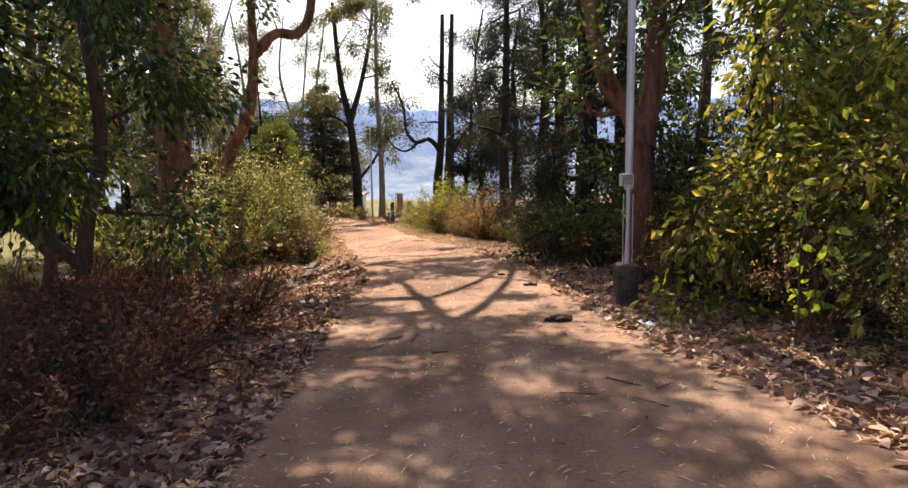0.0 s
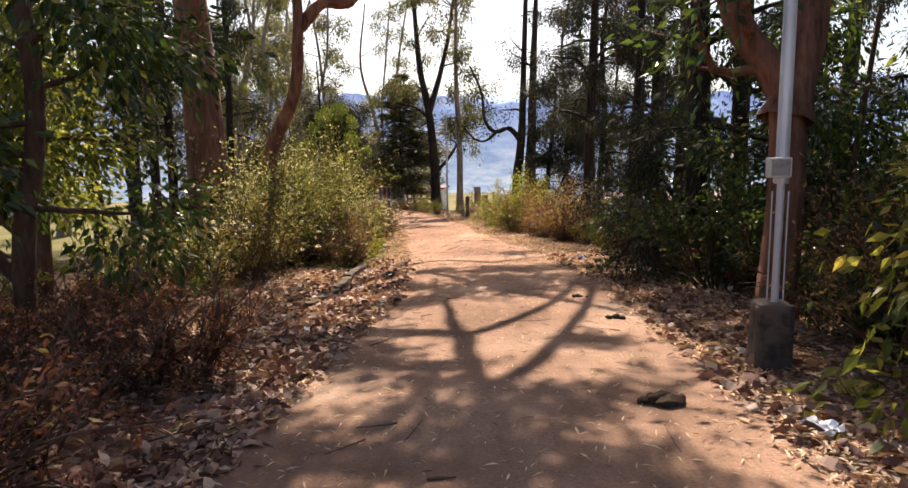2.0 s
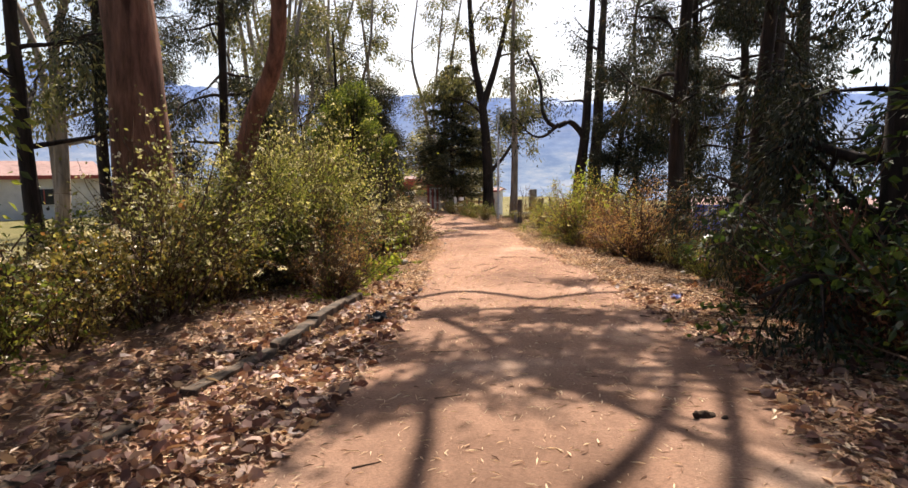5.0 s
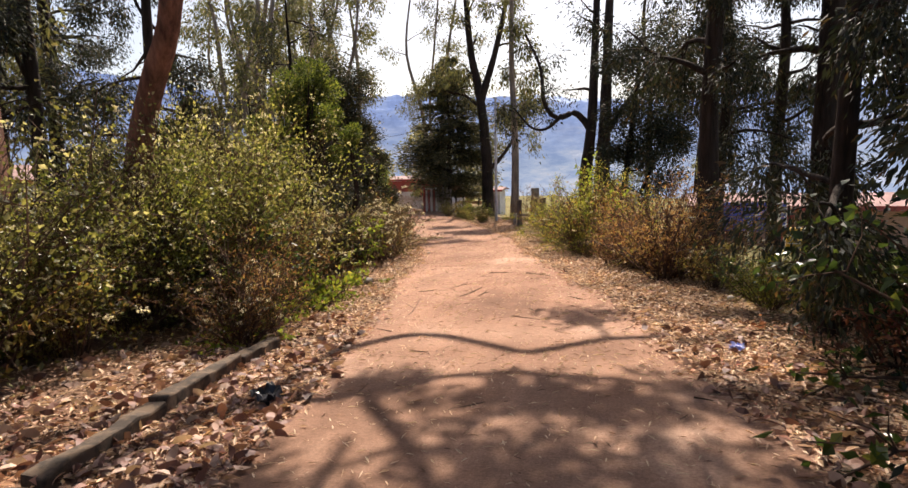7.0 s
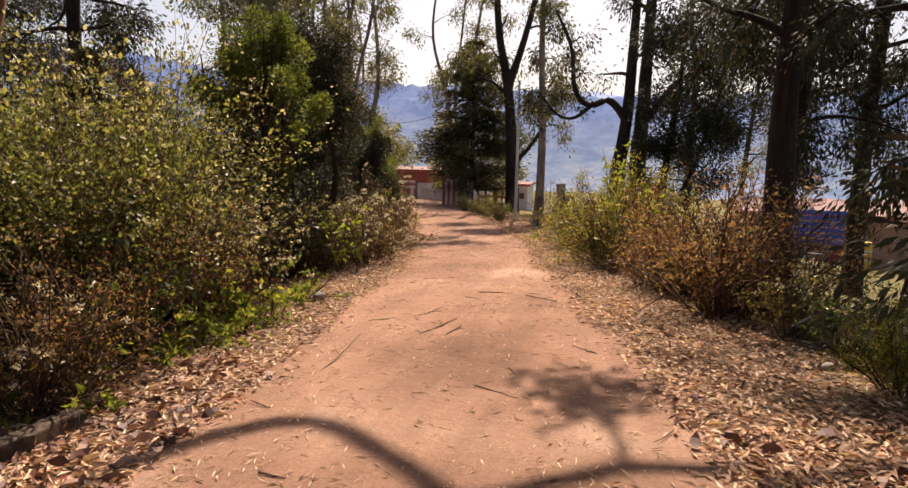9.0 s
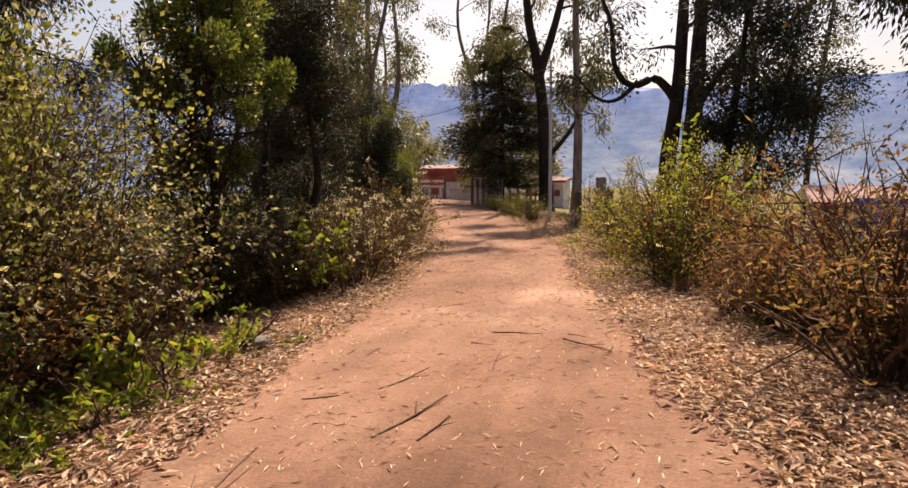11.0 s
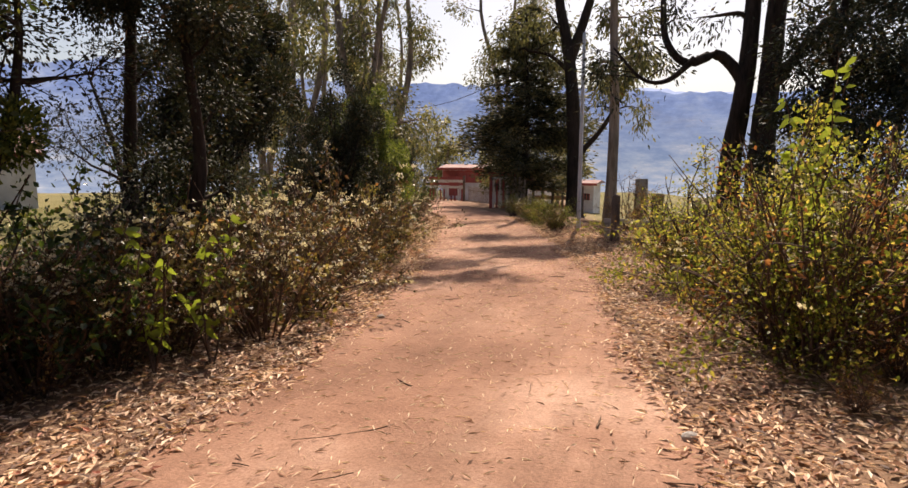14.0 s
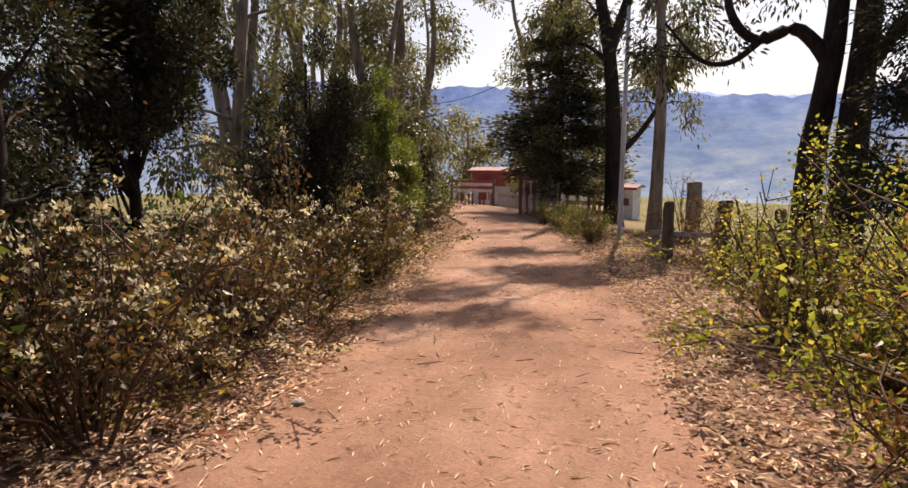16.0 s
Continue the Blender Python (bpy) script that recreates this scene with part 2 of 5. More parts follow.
DARKLEAF = foliage("glossy_dark_leaves", [(0.0, (0.015, 0.028, 0.010)), (0.5, (0.035, 0.060, 0.016)), (0.85, (0.075, 0.115, 0.025)), (1.0, (0.18, 0.18, 0.04))], 0.42, 0.28)
LIME = foliage("yellowing_green_leaves", [(0.0, (0.07, 0.09, 0.018)), (0.45, (0.16, 0.18, 0.032)), (0.8, (0.29, 0.275, 0.06)), (1.0, (0.44, 0.33, 0.09))], 0.58, 0.48)
BRIGHT = foliage("fresh_leaves", [(0.0, (0.13, 0.20, 0.03)), (0.6, (0.22, 0.28, 0.045)), (1.0, (0.34, 0.30, 0.06))], 0.5, 0.45)
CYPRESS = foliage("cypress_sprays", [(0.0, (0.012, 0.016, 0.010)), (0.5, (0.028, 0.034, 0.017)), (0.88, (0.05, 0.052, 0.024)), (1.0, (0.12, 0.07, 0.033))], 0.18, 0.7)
EUCA = foliage("gum_leaves", [(0.0, (0.055, 0.06, 0.032)), (0.5, (0.115, 0.12, 0.055)), (0.9, (0.18, 0.165, 0.08)), (1.0, (0.24, 0.19, 0.10))], 0.42, 0.45)
# whitish shine of backlit leaves, painted into the leaf colour
PALE = foliage("leaves_painted_pale_lit", [(0.0, (0.06, 0.062, 0.018)), (0.4, (0.14, 0.135, 0.04)), (0.75, (0.28, 0.27, 0.12)), (1.0, (0.50, 0.46, 0.29))], 0.45, 0.45)
RUSSET = foliage("russet_leaves", [(0.0, (0.035, 0.027, 0.015)), (0.4, (0.065, 0.055, 0.022)), (0.7, (0.11, 0.078, 0.034)), (0.9, (0.17, 0.072, 0.036)), (1.0, (0.22, 0.16, 0.085))], 0.3, 0.55)
RUST = foliage("rusty_withered_leaves", [(0.0, (0.09, 0.035, 0.018)), (0.45, (0.20, 0.082, 0.036)), (0.8, (0.33, 0.155, 0.065)), (1.0, (0.36, 0.26, 0.13))], 0.42, 0.7)
# brighter copy of the cypress sprays, with sunlight painted into the colour
PUFF = foliage("cypress_sprays_painted_sunlit", [(0.0, (0.03, 0.05, 0.014)), (0.5, (0.085, 0.115, 0.026)), (0.85, (0.16, 0.19, 0.04)), (1.0, (0.24, 0.24, 0.05))], 0.48, 0.6)
STRAW = foliage("straw", [(0.0, (0.14, 0.075, 0.05)), (0.18, (0.34, 0.20, 0.13)), (0.4, (0.56, 0.40, 0.28)), (1.0, (0.80, 0.66, 0.50))], 0.15, 0.6)
FIR = foliage("fir_needles", [(0.0, (0.03, 0.034, 0.024)), (0.6, (0.075, 0.078, 0.048)), (1.0, (0.20, 0.17, 0.10))], 0.42, 0.5)
FLOWER = foliage("dry_flower_heads", [(0.0, (0.42, 0.36, 0.25)), (0.6, (0.62, 0.57, 0.46)), (1.0, (0.78, 0.74, 0.66))], 0.3, 0.8)
GRASS = foliage("dry_grass", [(0.0, (0.14, 0.15, 0.04)), (0.5, (0.26, 0.24, 0.08)), (1.0, (0.42, 0.35, 0.16))], 0.4, 0.6)
RED_BARK = bark_of("red_brown_bark", (0.075, 0.034, 0.024), (0.30, 0.15, 0.105), 9, 0.05)
DARK_BARK = bark_of("dark_bark", (0.016, 0.012, 0.010), (0.055, 0.040, 0.033), 12, 0.03)
GREY_BARK = bark_of("grey_gum_bark", (0.13, 0.10, 0.08), (0.34, 0.28, 0.23), 6, 0.012)
TWIG = bark_of("twigs", (0.06, 0.035, 0.025), (0.16, 0.10, 0.07), 14, 0.01)
STICK = bark_of("fallen_sticks", (0.07, 0.045, 0.03), (0.20, 0.13, 0.09), 20, 0.008)
CONCRETE = painted("weathered_concrete", (0.34, 0.31, 0.28), (0.16, 0.13, 0.11), 0.5, 0.92)
KERBSTONE = painted("dirty_kerb", (0.13, 0.088, 0.058), (0.045, 0.032, 0.024), 0.44, 0.95)
FOOTING = painted("earth_stained_concrete", (0.115, 0.085, 0.066), (0.05, 0.036, 0.029), 0.46, 0.95)
GALV = painted("galvanised_steel", (0.60, 0.60, 0.64), (0.45, 0.43, 0.42), 0.56, 0.42, 0.25)

# ---------- ground ----------
def lane(y):
    return np.interp(y, [-40, 0, 24, 60, 90], [1.6, 0, -1.2, -2.2, -2.9])


def left_edge(y):
    return np.interp(y, [-40, 3, 7.4, 11.3, 15, 17.5, 21, 26, 30.5, 35, 43, 54, 66], [-1.4, -1.45, -1.75, -1.9, -2.55, -3.1, -4.0, -5.0, -6.5, -8.4, -11.6, -18.7, -30])


def right_edge(y):
    return np.interp(y, [-40, 3.5, 6, 9, 12.4, 15.8, 18.4, 21, 25.3, 30, 37, 42, 50, 60, 66], [2.7, 2.5, 2.0, 1.75, 1.55, 0.84, 0.3, -0.4, -1.8, -3.0, -5.8, -8.0, -12.7, -20, -27])


def tilt(x, y):
    """The lane falls gently from its right to its left verge."""
    return 0.045 * np.clip(x - (left_edge(y) + right_edge(y)) / 2, -2.6, 2.8) * np.interp(y, [-10, 0, 40, 52], [0.0, 1.0, 1.0, 0.0])


def rough_field(x, y, scale, seed):
    s = np.zeros(np.broadcast(x, y).shape)
    g = np.random.default_rng(seed)
    for k in range(7):
        ax, ay, ph = g.uniform(-1, 1, 3) * np.array([scale, scale, 3.1])
        s = s + np.sin(x * ax * (1 + k * 0.4) + y * ay * (1 + k * 0.4) + ph) / (1 + 0.4 * k)
    return s / 4


def ground_z(x, y):
    """The height of the ground beside the lane."""
    x, y = np.asarray(x, float), np.asarray(y, float)
    out = np.maximum(np.maximum(left_edge(y) - x, x - right_edge(y)), 0)
    z = lane(y) + tilt(x, y) - 0.035 + 0.05 * rough_field(x, y, 1.7, 3) * np.clip(out, 0, 1) + 0.12 * rough_field(x, y, 0.35, 5) * np.clip(out - 1, 0, 2)
    z = z - 0.10 * np.clip(x - right_edge(y) - 3.0, 0, 14)
    far = np.hypot(x + 8, y - 20)
    return z - 9.0 * np.clip((far - 50) / 140, 0, 1) ** 1.3


def grid(xs, ys, height):
    X, Y = np.meshgrid(xs, ys)
    V = np.stack([X, Y, height(X, Y)], -1).reshape(-1, 3)
    ny, nx = X.shape
    i, j = np.meshgrid(np.arange(ny - 1), np.arange(nx - 1), indexing="ij")
    q = i * nx + j
    return V, np.stack([q, q + 1, q + nx + 1, q + nx], -1).reshape(-1, 4)


def meadow(nt, b, _):
    c = ramp(nt, noise_of(nt, 0.12, 6, 0.6), [(0.3, (0.11, 0.105, 0.04)), (0.55, (0.21, 0.18, 0.08)), (0.8, (0.30, 0.24, 0.13))])
    soil = ramp(nt, noise_of(nt, 0.7, 6, 0.6), [(0.25, (0.13, 0.078, 0.052)), (0.5, (0.23, 0.14, 0.095)), (0.75, (0.33, 0.215, 0.14))])
    xyz = nt.nodes.new("ShaderNodeSeparateXYZ")
    nt.links.new(nt.nodes.new("ShaderNodeNewGeometry").outputs["Position"], xyz.inputs[0])
    bend = nt.nodes.new("ShaderNodeMath")
    bend.operation = "MULTIPLY_ADD"
    nt.links.new(xyz.outputs["Y"], bend.inputs[0])
    bend.inputs[1].default_value = 0.26
    nt.links.new(xyz.outputs["X"], bend.inputs[2])
    dist = nt.nodes.new("ShaderNodeMath")
    dist.operation = "ABSOLUTE"
    nt.links.new(bend.outputs[0], dist.inputs[0])
    near = nt.nodes.new("ShaderNodeMapRange")
    near.inputs["From Min"].default_value, near.inputs["From Max"].default_value = 5.6, 8.5
    nt.links.new(dist.outputs[0], near.inputs[0])
    c = mixed(nt, near.outputs[0], soil, c)
    g = ramp(nt, noise_of(nt, 28, 6, 0.7), [(0.3, (0.55, 0.55, 0.55)), (0.7, (1.3, 1.3, 1.3))])
    nt.links.new(mixed(nt, 1.0, c, g, "MULTIPLY"), b.inputs["Base Color"])
    b.inputs["Roughness"].default_value = 1.0
    b.inputs["Specular IOR Level"].default_value = 0.1
    bump(nt, b, noise_of(nt, 12, 8, 0.7), 0.8, 0.04)


MEADOW = material("soil_and_meadow", meadow)
xs = np.concatenate([-np.geomspace(26, 420, 22)[::-1], np.arange(-25, 14, 0.42), np.geomspace(14, 420, 24)])
ys = np.concatenate([-np.geomspace(13, 300, 14)[::-1], np.arange(-12, 56, 0.42), np.geomspace(56.5, 420, 30)])
tagged(new("ground", mesh("ground", *grid(xs, ys, ground_z), MEADOW, True)), "brown leafy soil giving way to dry meadow", "ground", kind="structure")

us = np.concatenate([[0, 0.004], np.linspace(0.03, 0.97, 34), [0.996, 1]])
ly = np.arange(-12, 62, 0.12)
U, Y = np.meshgrid(us, ly)
wob = 0.10 * rough_field(Y * 0, Y, 2.6, 11) + 0.06 * rough_field(Y * 0, Y, 9.0, 12) + 0.03 * rough_field(Y * 0, Y, 23.0, 15)
wob2 = 0.08 * rough_field(Y * 0, Y, 2.3, 13) + 0.06 * rough_field(Y * 0, Y, 9.0, 14) + 0.03 * rough_field(Y * 0, Y, 23.0, 16)
XL, XR = left_edge(Y) + wob, right_edge(Y) + wob2
X = XL + (XR - XL) * U
side = np.minimum(U, 1 - U) * (XR - XL)
Z = lane(Y) + tilt(X, Y) + 0.042 + 0.008 * np.clip(side / 1.5, 0, 1) + 0.012 * rough_field(X, Y, 2.2, 21) + 0.006 * rough_field(X, Y, 9.0, 22) - np.where(side < 0.01, 0.16, 0) + 0.006
nx = len(us)
i, j = np.meshgrid(np.arange(len(ly) - 1), np.arange(nx - 1), indexing="ij")
q = i * nx + j
tagged(new("road", mesh("road", np.stack([X, Y, Z], -1).reshape(-1, 3), np.stack([q, q + 1, q + nx + 1, q + nx], -1).reshape(-1, 4), DIRT, True)),
       "packed reddish earth lane with worn edges", "dirt road", kind="structure")


def gz(x, y):
    return float(ground_z(x, y))


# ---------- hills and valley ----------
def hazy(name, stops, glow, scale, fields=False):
    """Far woods and fields; the air's pale haze is painted into the colour and a glow."""
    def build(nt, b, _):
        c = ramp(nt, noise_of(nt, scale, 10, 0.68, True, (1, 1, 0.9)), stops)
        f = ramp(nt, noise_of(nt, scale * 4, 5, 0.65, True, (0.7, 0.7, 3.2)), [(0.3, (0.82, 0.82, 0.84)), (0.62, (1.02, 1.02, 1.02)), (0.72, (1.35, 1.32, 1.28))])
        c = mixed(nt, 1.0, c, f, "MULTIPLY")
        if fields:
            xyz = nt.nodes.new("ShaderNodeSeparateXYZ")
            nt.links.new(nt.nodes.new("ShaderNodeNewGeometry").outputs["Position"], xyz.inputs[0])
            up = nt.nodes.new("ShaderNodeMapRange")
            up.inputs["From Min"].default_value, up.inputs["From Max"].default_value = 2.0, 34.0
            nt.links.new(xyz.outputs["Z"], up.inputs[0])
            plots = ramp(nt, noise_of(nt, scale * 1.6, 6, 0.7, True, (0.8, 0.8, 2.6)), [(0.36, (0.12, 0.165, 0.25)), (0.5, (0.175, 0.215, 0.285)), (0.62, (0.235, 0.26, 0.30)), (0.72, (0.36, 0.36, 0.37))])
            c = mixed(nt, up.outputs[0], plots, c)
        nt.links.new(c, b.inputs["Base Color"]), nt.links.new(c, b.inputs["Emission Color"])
        # the surface glows in place of light scattered by the air
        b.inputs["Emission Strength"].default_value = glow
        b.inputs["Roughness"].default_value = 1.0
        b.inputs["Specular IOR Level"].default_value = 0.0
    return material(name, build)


# aerial haze is mixed into both hill colours as blue
HILL = hazy("hillside_painted_haze", [(0.34, (0.10, 0.145, 0.275)), (0.48, (0.155, 0.21, 0.36)), (0.6, (0.225, 0.275, 0.39)), (0.72, (0.36, 0.37, 0.40))], 0.8, 0.05, True)
FAR_HILL = hazy("ridge_painted_haze", [(0.3, (0.27, 0.33, 0.48)), (0.7, (0.34, 0.40, 0.54))], 0.6, 0.01)


def hill(name, r0, r1, low, ridge, seed, mat, label):
    th = np.linspace(-math.pi, math.pi, 620)
    rr = np.linspace(0, 1, 9)
    T, Q = np.meshgrid(th, rr)
    crest = ridge * (0.78 + 0.32 * rough_field(np.cos(T) * 3, np.sin(T) * 3, 1.6, seed) + 0.05 * rough_field(T * 9, T * 0, 3.0, seed + 1) + np.where(Q > 0.97, 0.009, 0.008) * np.random.default_rng(seed).standard_normal(T.shape))
    rad = r0 + (r1 - r0) * Q
    H = low + (crest - low) * Q**1.25
    V = np.stack([rad * np.sin(T), rad * np.cos(T), H], -1).reshape(-1, 3)
    n = len(th)
    i, j = np.meshgrid(np.arange(len(rr) - 1), np.arange(n - 1), indexing="ij")
    q = i * n + j
    tagged(new(name, mesh(name, V, np.stack([q, q + 1, q + n + 1, q + n], -1).reshape(-1, 4), mat, True)), label, "hills", kind="structure")


hill("backdrop", 290, 345, -16, 52, 31, HILL, "hillside with fields and woods, blue haze painted in")
hill("backdrop", 900, 1300, -20, 175, 41, FAR_HILL, "distant mountain ridge, pale blue haze painted in")


# ---------- plants ----------
def shrub_meshes(seed, height, spread, stems, leaf, width, count, mat, twig=TWIG, droop=0.0, heads=0, blade="leaf", bare=0.25):
    g = np.random.default_rng(seed)
    tubes, P, D = [], [], []
    ends = []
    for s in range(stems):
        an = g.uniform(0, 2 * np.pi)
        out = g.uniform(0.15, 1.0) ** 0.7
        way = np.array([np.cos(an) * out * spread, np.sin(an) * out * spread, height * g.uniform(0.6, 1.0)])
        st = np.array([np.cos(an), np.sin(an), 0]) * g.uniform(0, 0.18) * spread
        pts, rad = limb(st - np.array([0, 0, 0.06]), way, np.linalg.norm(way) * g.uniform(0.75, 1.08), 0.012 * g.uniform(0.6, 1.3), g, 7, 0.32, -droop)
        tubes.append(tube(pts[[0, 2, 4, 6]], rad[[0, 2, 4, 6]], 3))
        ends.append(pts[-1])
        for _ in range(4):
            k = g.integers(2, 6)
            w2 = unit(pts[k] - pts[k - 1]) + g.standard_normal(3) * 0.7
            tp, tr = limb(pts[k], w2, g.uniform(0.2, 0.5) * height * 0.6, 0.006, g, 5, 0.35, -droop)
            tubes.append(tube(tp[::2], tr[::2], 3))
            ends.append(tp[-1])
            n = max(1, int(count / stems * 0.18))
            u = g.uniform(0.1, 4 - 1e-3, n)
            a, f = u.astype(int), (u % 1)[:, None]
            P.append(tp[a] * (1 - f) + tp[a + 1] * f + g.standard_normal((n, 3)) * 0.035 * height)
            D.append((tp[a + 1] - tp[a]) * 3 + g.standard_normal((n, 3)) * 0.35)
        n = max(1, int(count / stems * 0.28))
        u = g.uniform(bare * 6, 6 - 1e-3, n)
        a, f = u.astype(int), (u % 1)[:, None]
        P.append(pts[a] * (1 - f) + pts[a + 1] * f + g.standard_normal((n, 3)) * 0.05 * height)
        D.append((pts[a + 1] - pts[a]) * 1.5 + g.standard_normal((n, 3)) * 0.5)
    P, D = np.concatenate(P), np.concatenate(D)
    P[:, 2] = np.maximum(P[:, 2], 0.02)
    k = 5.5 / max(height, 0.8) ** 0.35
    lump = np.sin(P[:, 0] * k + seed) * np.sin(P[:, 1] * k * 1.1 + 2 * seed) + 0.8 * np.sin(P[:, 2] * k * 1.3 + P[:, 0] * 3) * np.cos(P[:, 1] * k * 1.7) + 0.35 * g.standard_normal(len(P))
    if blade == "leaf":
        keep = lump > (0.12 if height > 2 else -0.15)
        P, D = P[keep], D[keep]
    fn = leaf_blades if blade == "leaf" else needle_blades
    out = [mesh("stems", *join(tubes), twig, True), mesh("leaves", *fn(P, D, leaf, width, g), mat)]
    if heads:
        H = []
        for p in np.array(ends)[g.permutation(len(ends))[:heads]]:
            c = p + g.standard_normal((18, 3)) * np.array([0.024, 0.024, 0.012])
            H.append(needle_blades(c, g.standard_normal((18, 3)) + np.array([0, 0, 0.8]), 0.024, 0.8, g))
        out.append(mesh("flower_heads", *join(H), FLOWER))
    return out


KINDS = {
    "green": [shrub_meshes(100 + k, 1.5, 0.8, 20, 0.05, 0.54, 3000, GREEN) for k in range(3)],
    "olive": [shrub_meshes(110 + k, 1.25, 0.75, 20, 0.043, 0.54, 2800, OLIVE, heads=20) for k in range(3)],
    "dry": [shrub_meshes(120 + k, 0.95, 0.75, 28, 0.047, 0.38, 2000, DRY, droop=0.05) for k in range(3)],
    "tan": [shrub_meshes(130 + k, 1.5, 0.7, 30, 0.038, 0.34, 3400, TAN, droop=0.04) for k in range(3)],
    "rust": [shrub_meshes(135 + k, 1.6, 0.7, 34, 0.038, 0.38, 3200, RUST, droop=0.03) for k in range(2)],
    "bush": [shrub_meshes(195 + k, 1.5, 0.75, 30, 0.031, 0.5, 7200, LIME, heads=10) for k in range(3)],
    "dark": [shrub_meshes(140 + k, 1.3, 0.8, 20, 0.056, 0.52, 2500, DARKLEAF) for k in range(2)],
    "flower": [shrub_meshes(150 + k, 1.35, 0.75, 22, 0.043, 0.5, 3300, RUSSET, heads=44) for k in range(3)],
    # PALE gives these tall shrubs their sunlit look by colour
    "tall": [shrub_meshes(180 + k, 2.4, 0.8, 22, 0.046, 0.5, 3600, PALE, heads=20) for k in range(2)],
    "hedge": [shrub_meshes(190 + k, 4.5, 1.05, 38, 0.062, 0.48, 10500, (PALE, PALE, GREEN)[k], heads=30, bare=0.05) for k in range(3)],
    "fern": [shrub_meshes(160 + k, 0.42, 0.6, 20, 0.06, 0.4, 1500, BRIGHT, droop=0.1) for k in range(2)],
    "grass": [shrub_meshes(170 + k, 0.5, 0.3, 14, 0.2, 0.06, 700, GRASS, blade="needle", droop=0.05) for k in range(2)],
}
WORDS = {
    "green": ("shrub", "bushy green roadside shrub with small leaves", "shrub"),
    "olive": ("shrub", "olive green shrub with yellowing leaves and seed heads", "shrub"),
    "dry": ("brushwood", "dry red-brown brushwood on leaf litter", "dry brush"),
    "tan": ("shrub", "tall dry tan and orange roadside shrub", "dry shrub"),
    "rust": ("shrub", "rust-orange withered shrub with tangled stems", "dry shrub"),
    "bush": ("shrub", "yellow-green bushy shrub with small sunlit leaves", "shrub"),
    "dark": ("shrub", "dark green shaded shrub with glossy leaves", "shrub"),
    "flower": ("shrub", "shrub with pale dried flower heads beside the lane", "flowering shrub"),
    "tall": ("tall_shrub", "tall loose shrub, pale sunlight painted into its leaves", "shrub"),
    "hedge": ("tall_shrub", "dense head-high thicket shrub, most with sunlight painted into the leaves", "shrub"),
    "fern": ("fern", "low bright green ferny plant on the verge", "fern"),
    "grass": ("grass_tuft", "tuft of dry yellowish grass on the verge", "grass"),
}
FIRST = {}


def shrub(kind, x, y, size=1.0, dz=0.0):
    k = int(R.integers(len(KINDS[kind])))
    m = pose(x, y, gz(x, y) + dz, 0, 0, R.uniform(0, 360)) @ Matrix.Diagonal((size, size, size * R.uniform(0.9, 1.12), 1))
    if (kind, k) in FIRST:
        ob = copy_thing(FIRST[kind, k], m)
    else:
        name, label, cat = WORDS[kind]
        ob = FIRST[kind, k] = thing(name, (0, 0, 0), label, cat, kind + " plants along the lane")
        for nm, me in zip(("branchwork", "foliage", "seed_down"), KINDS[kind][k]):
            tagged(part(nm, me, ob), kind="stuff" if nm == "seed_down" else "")
        ob.matrix_basis = m
    return ob


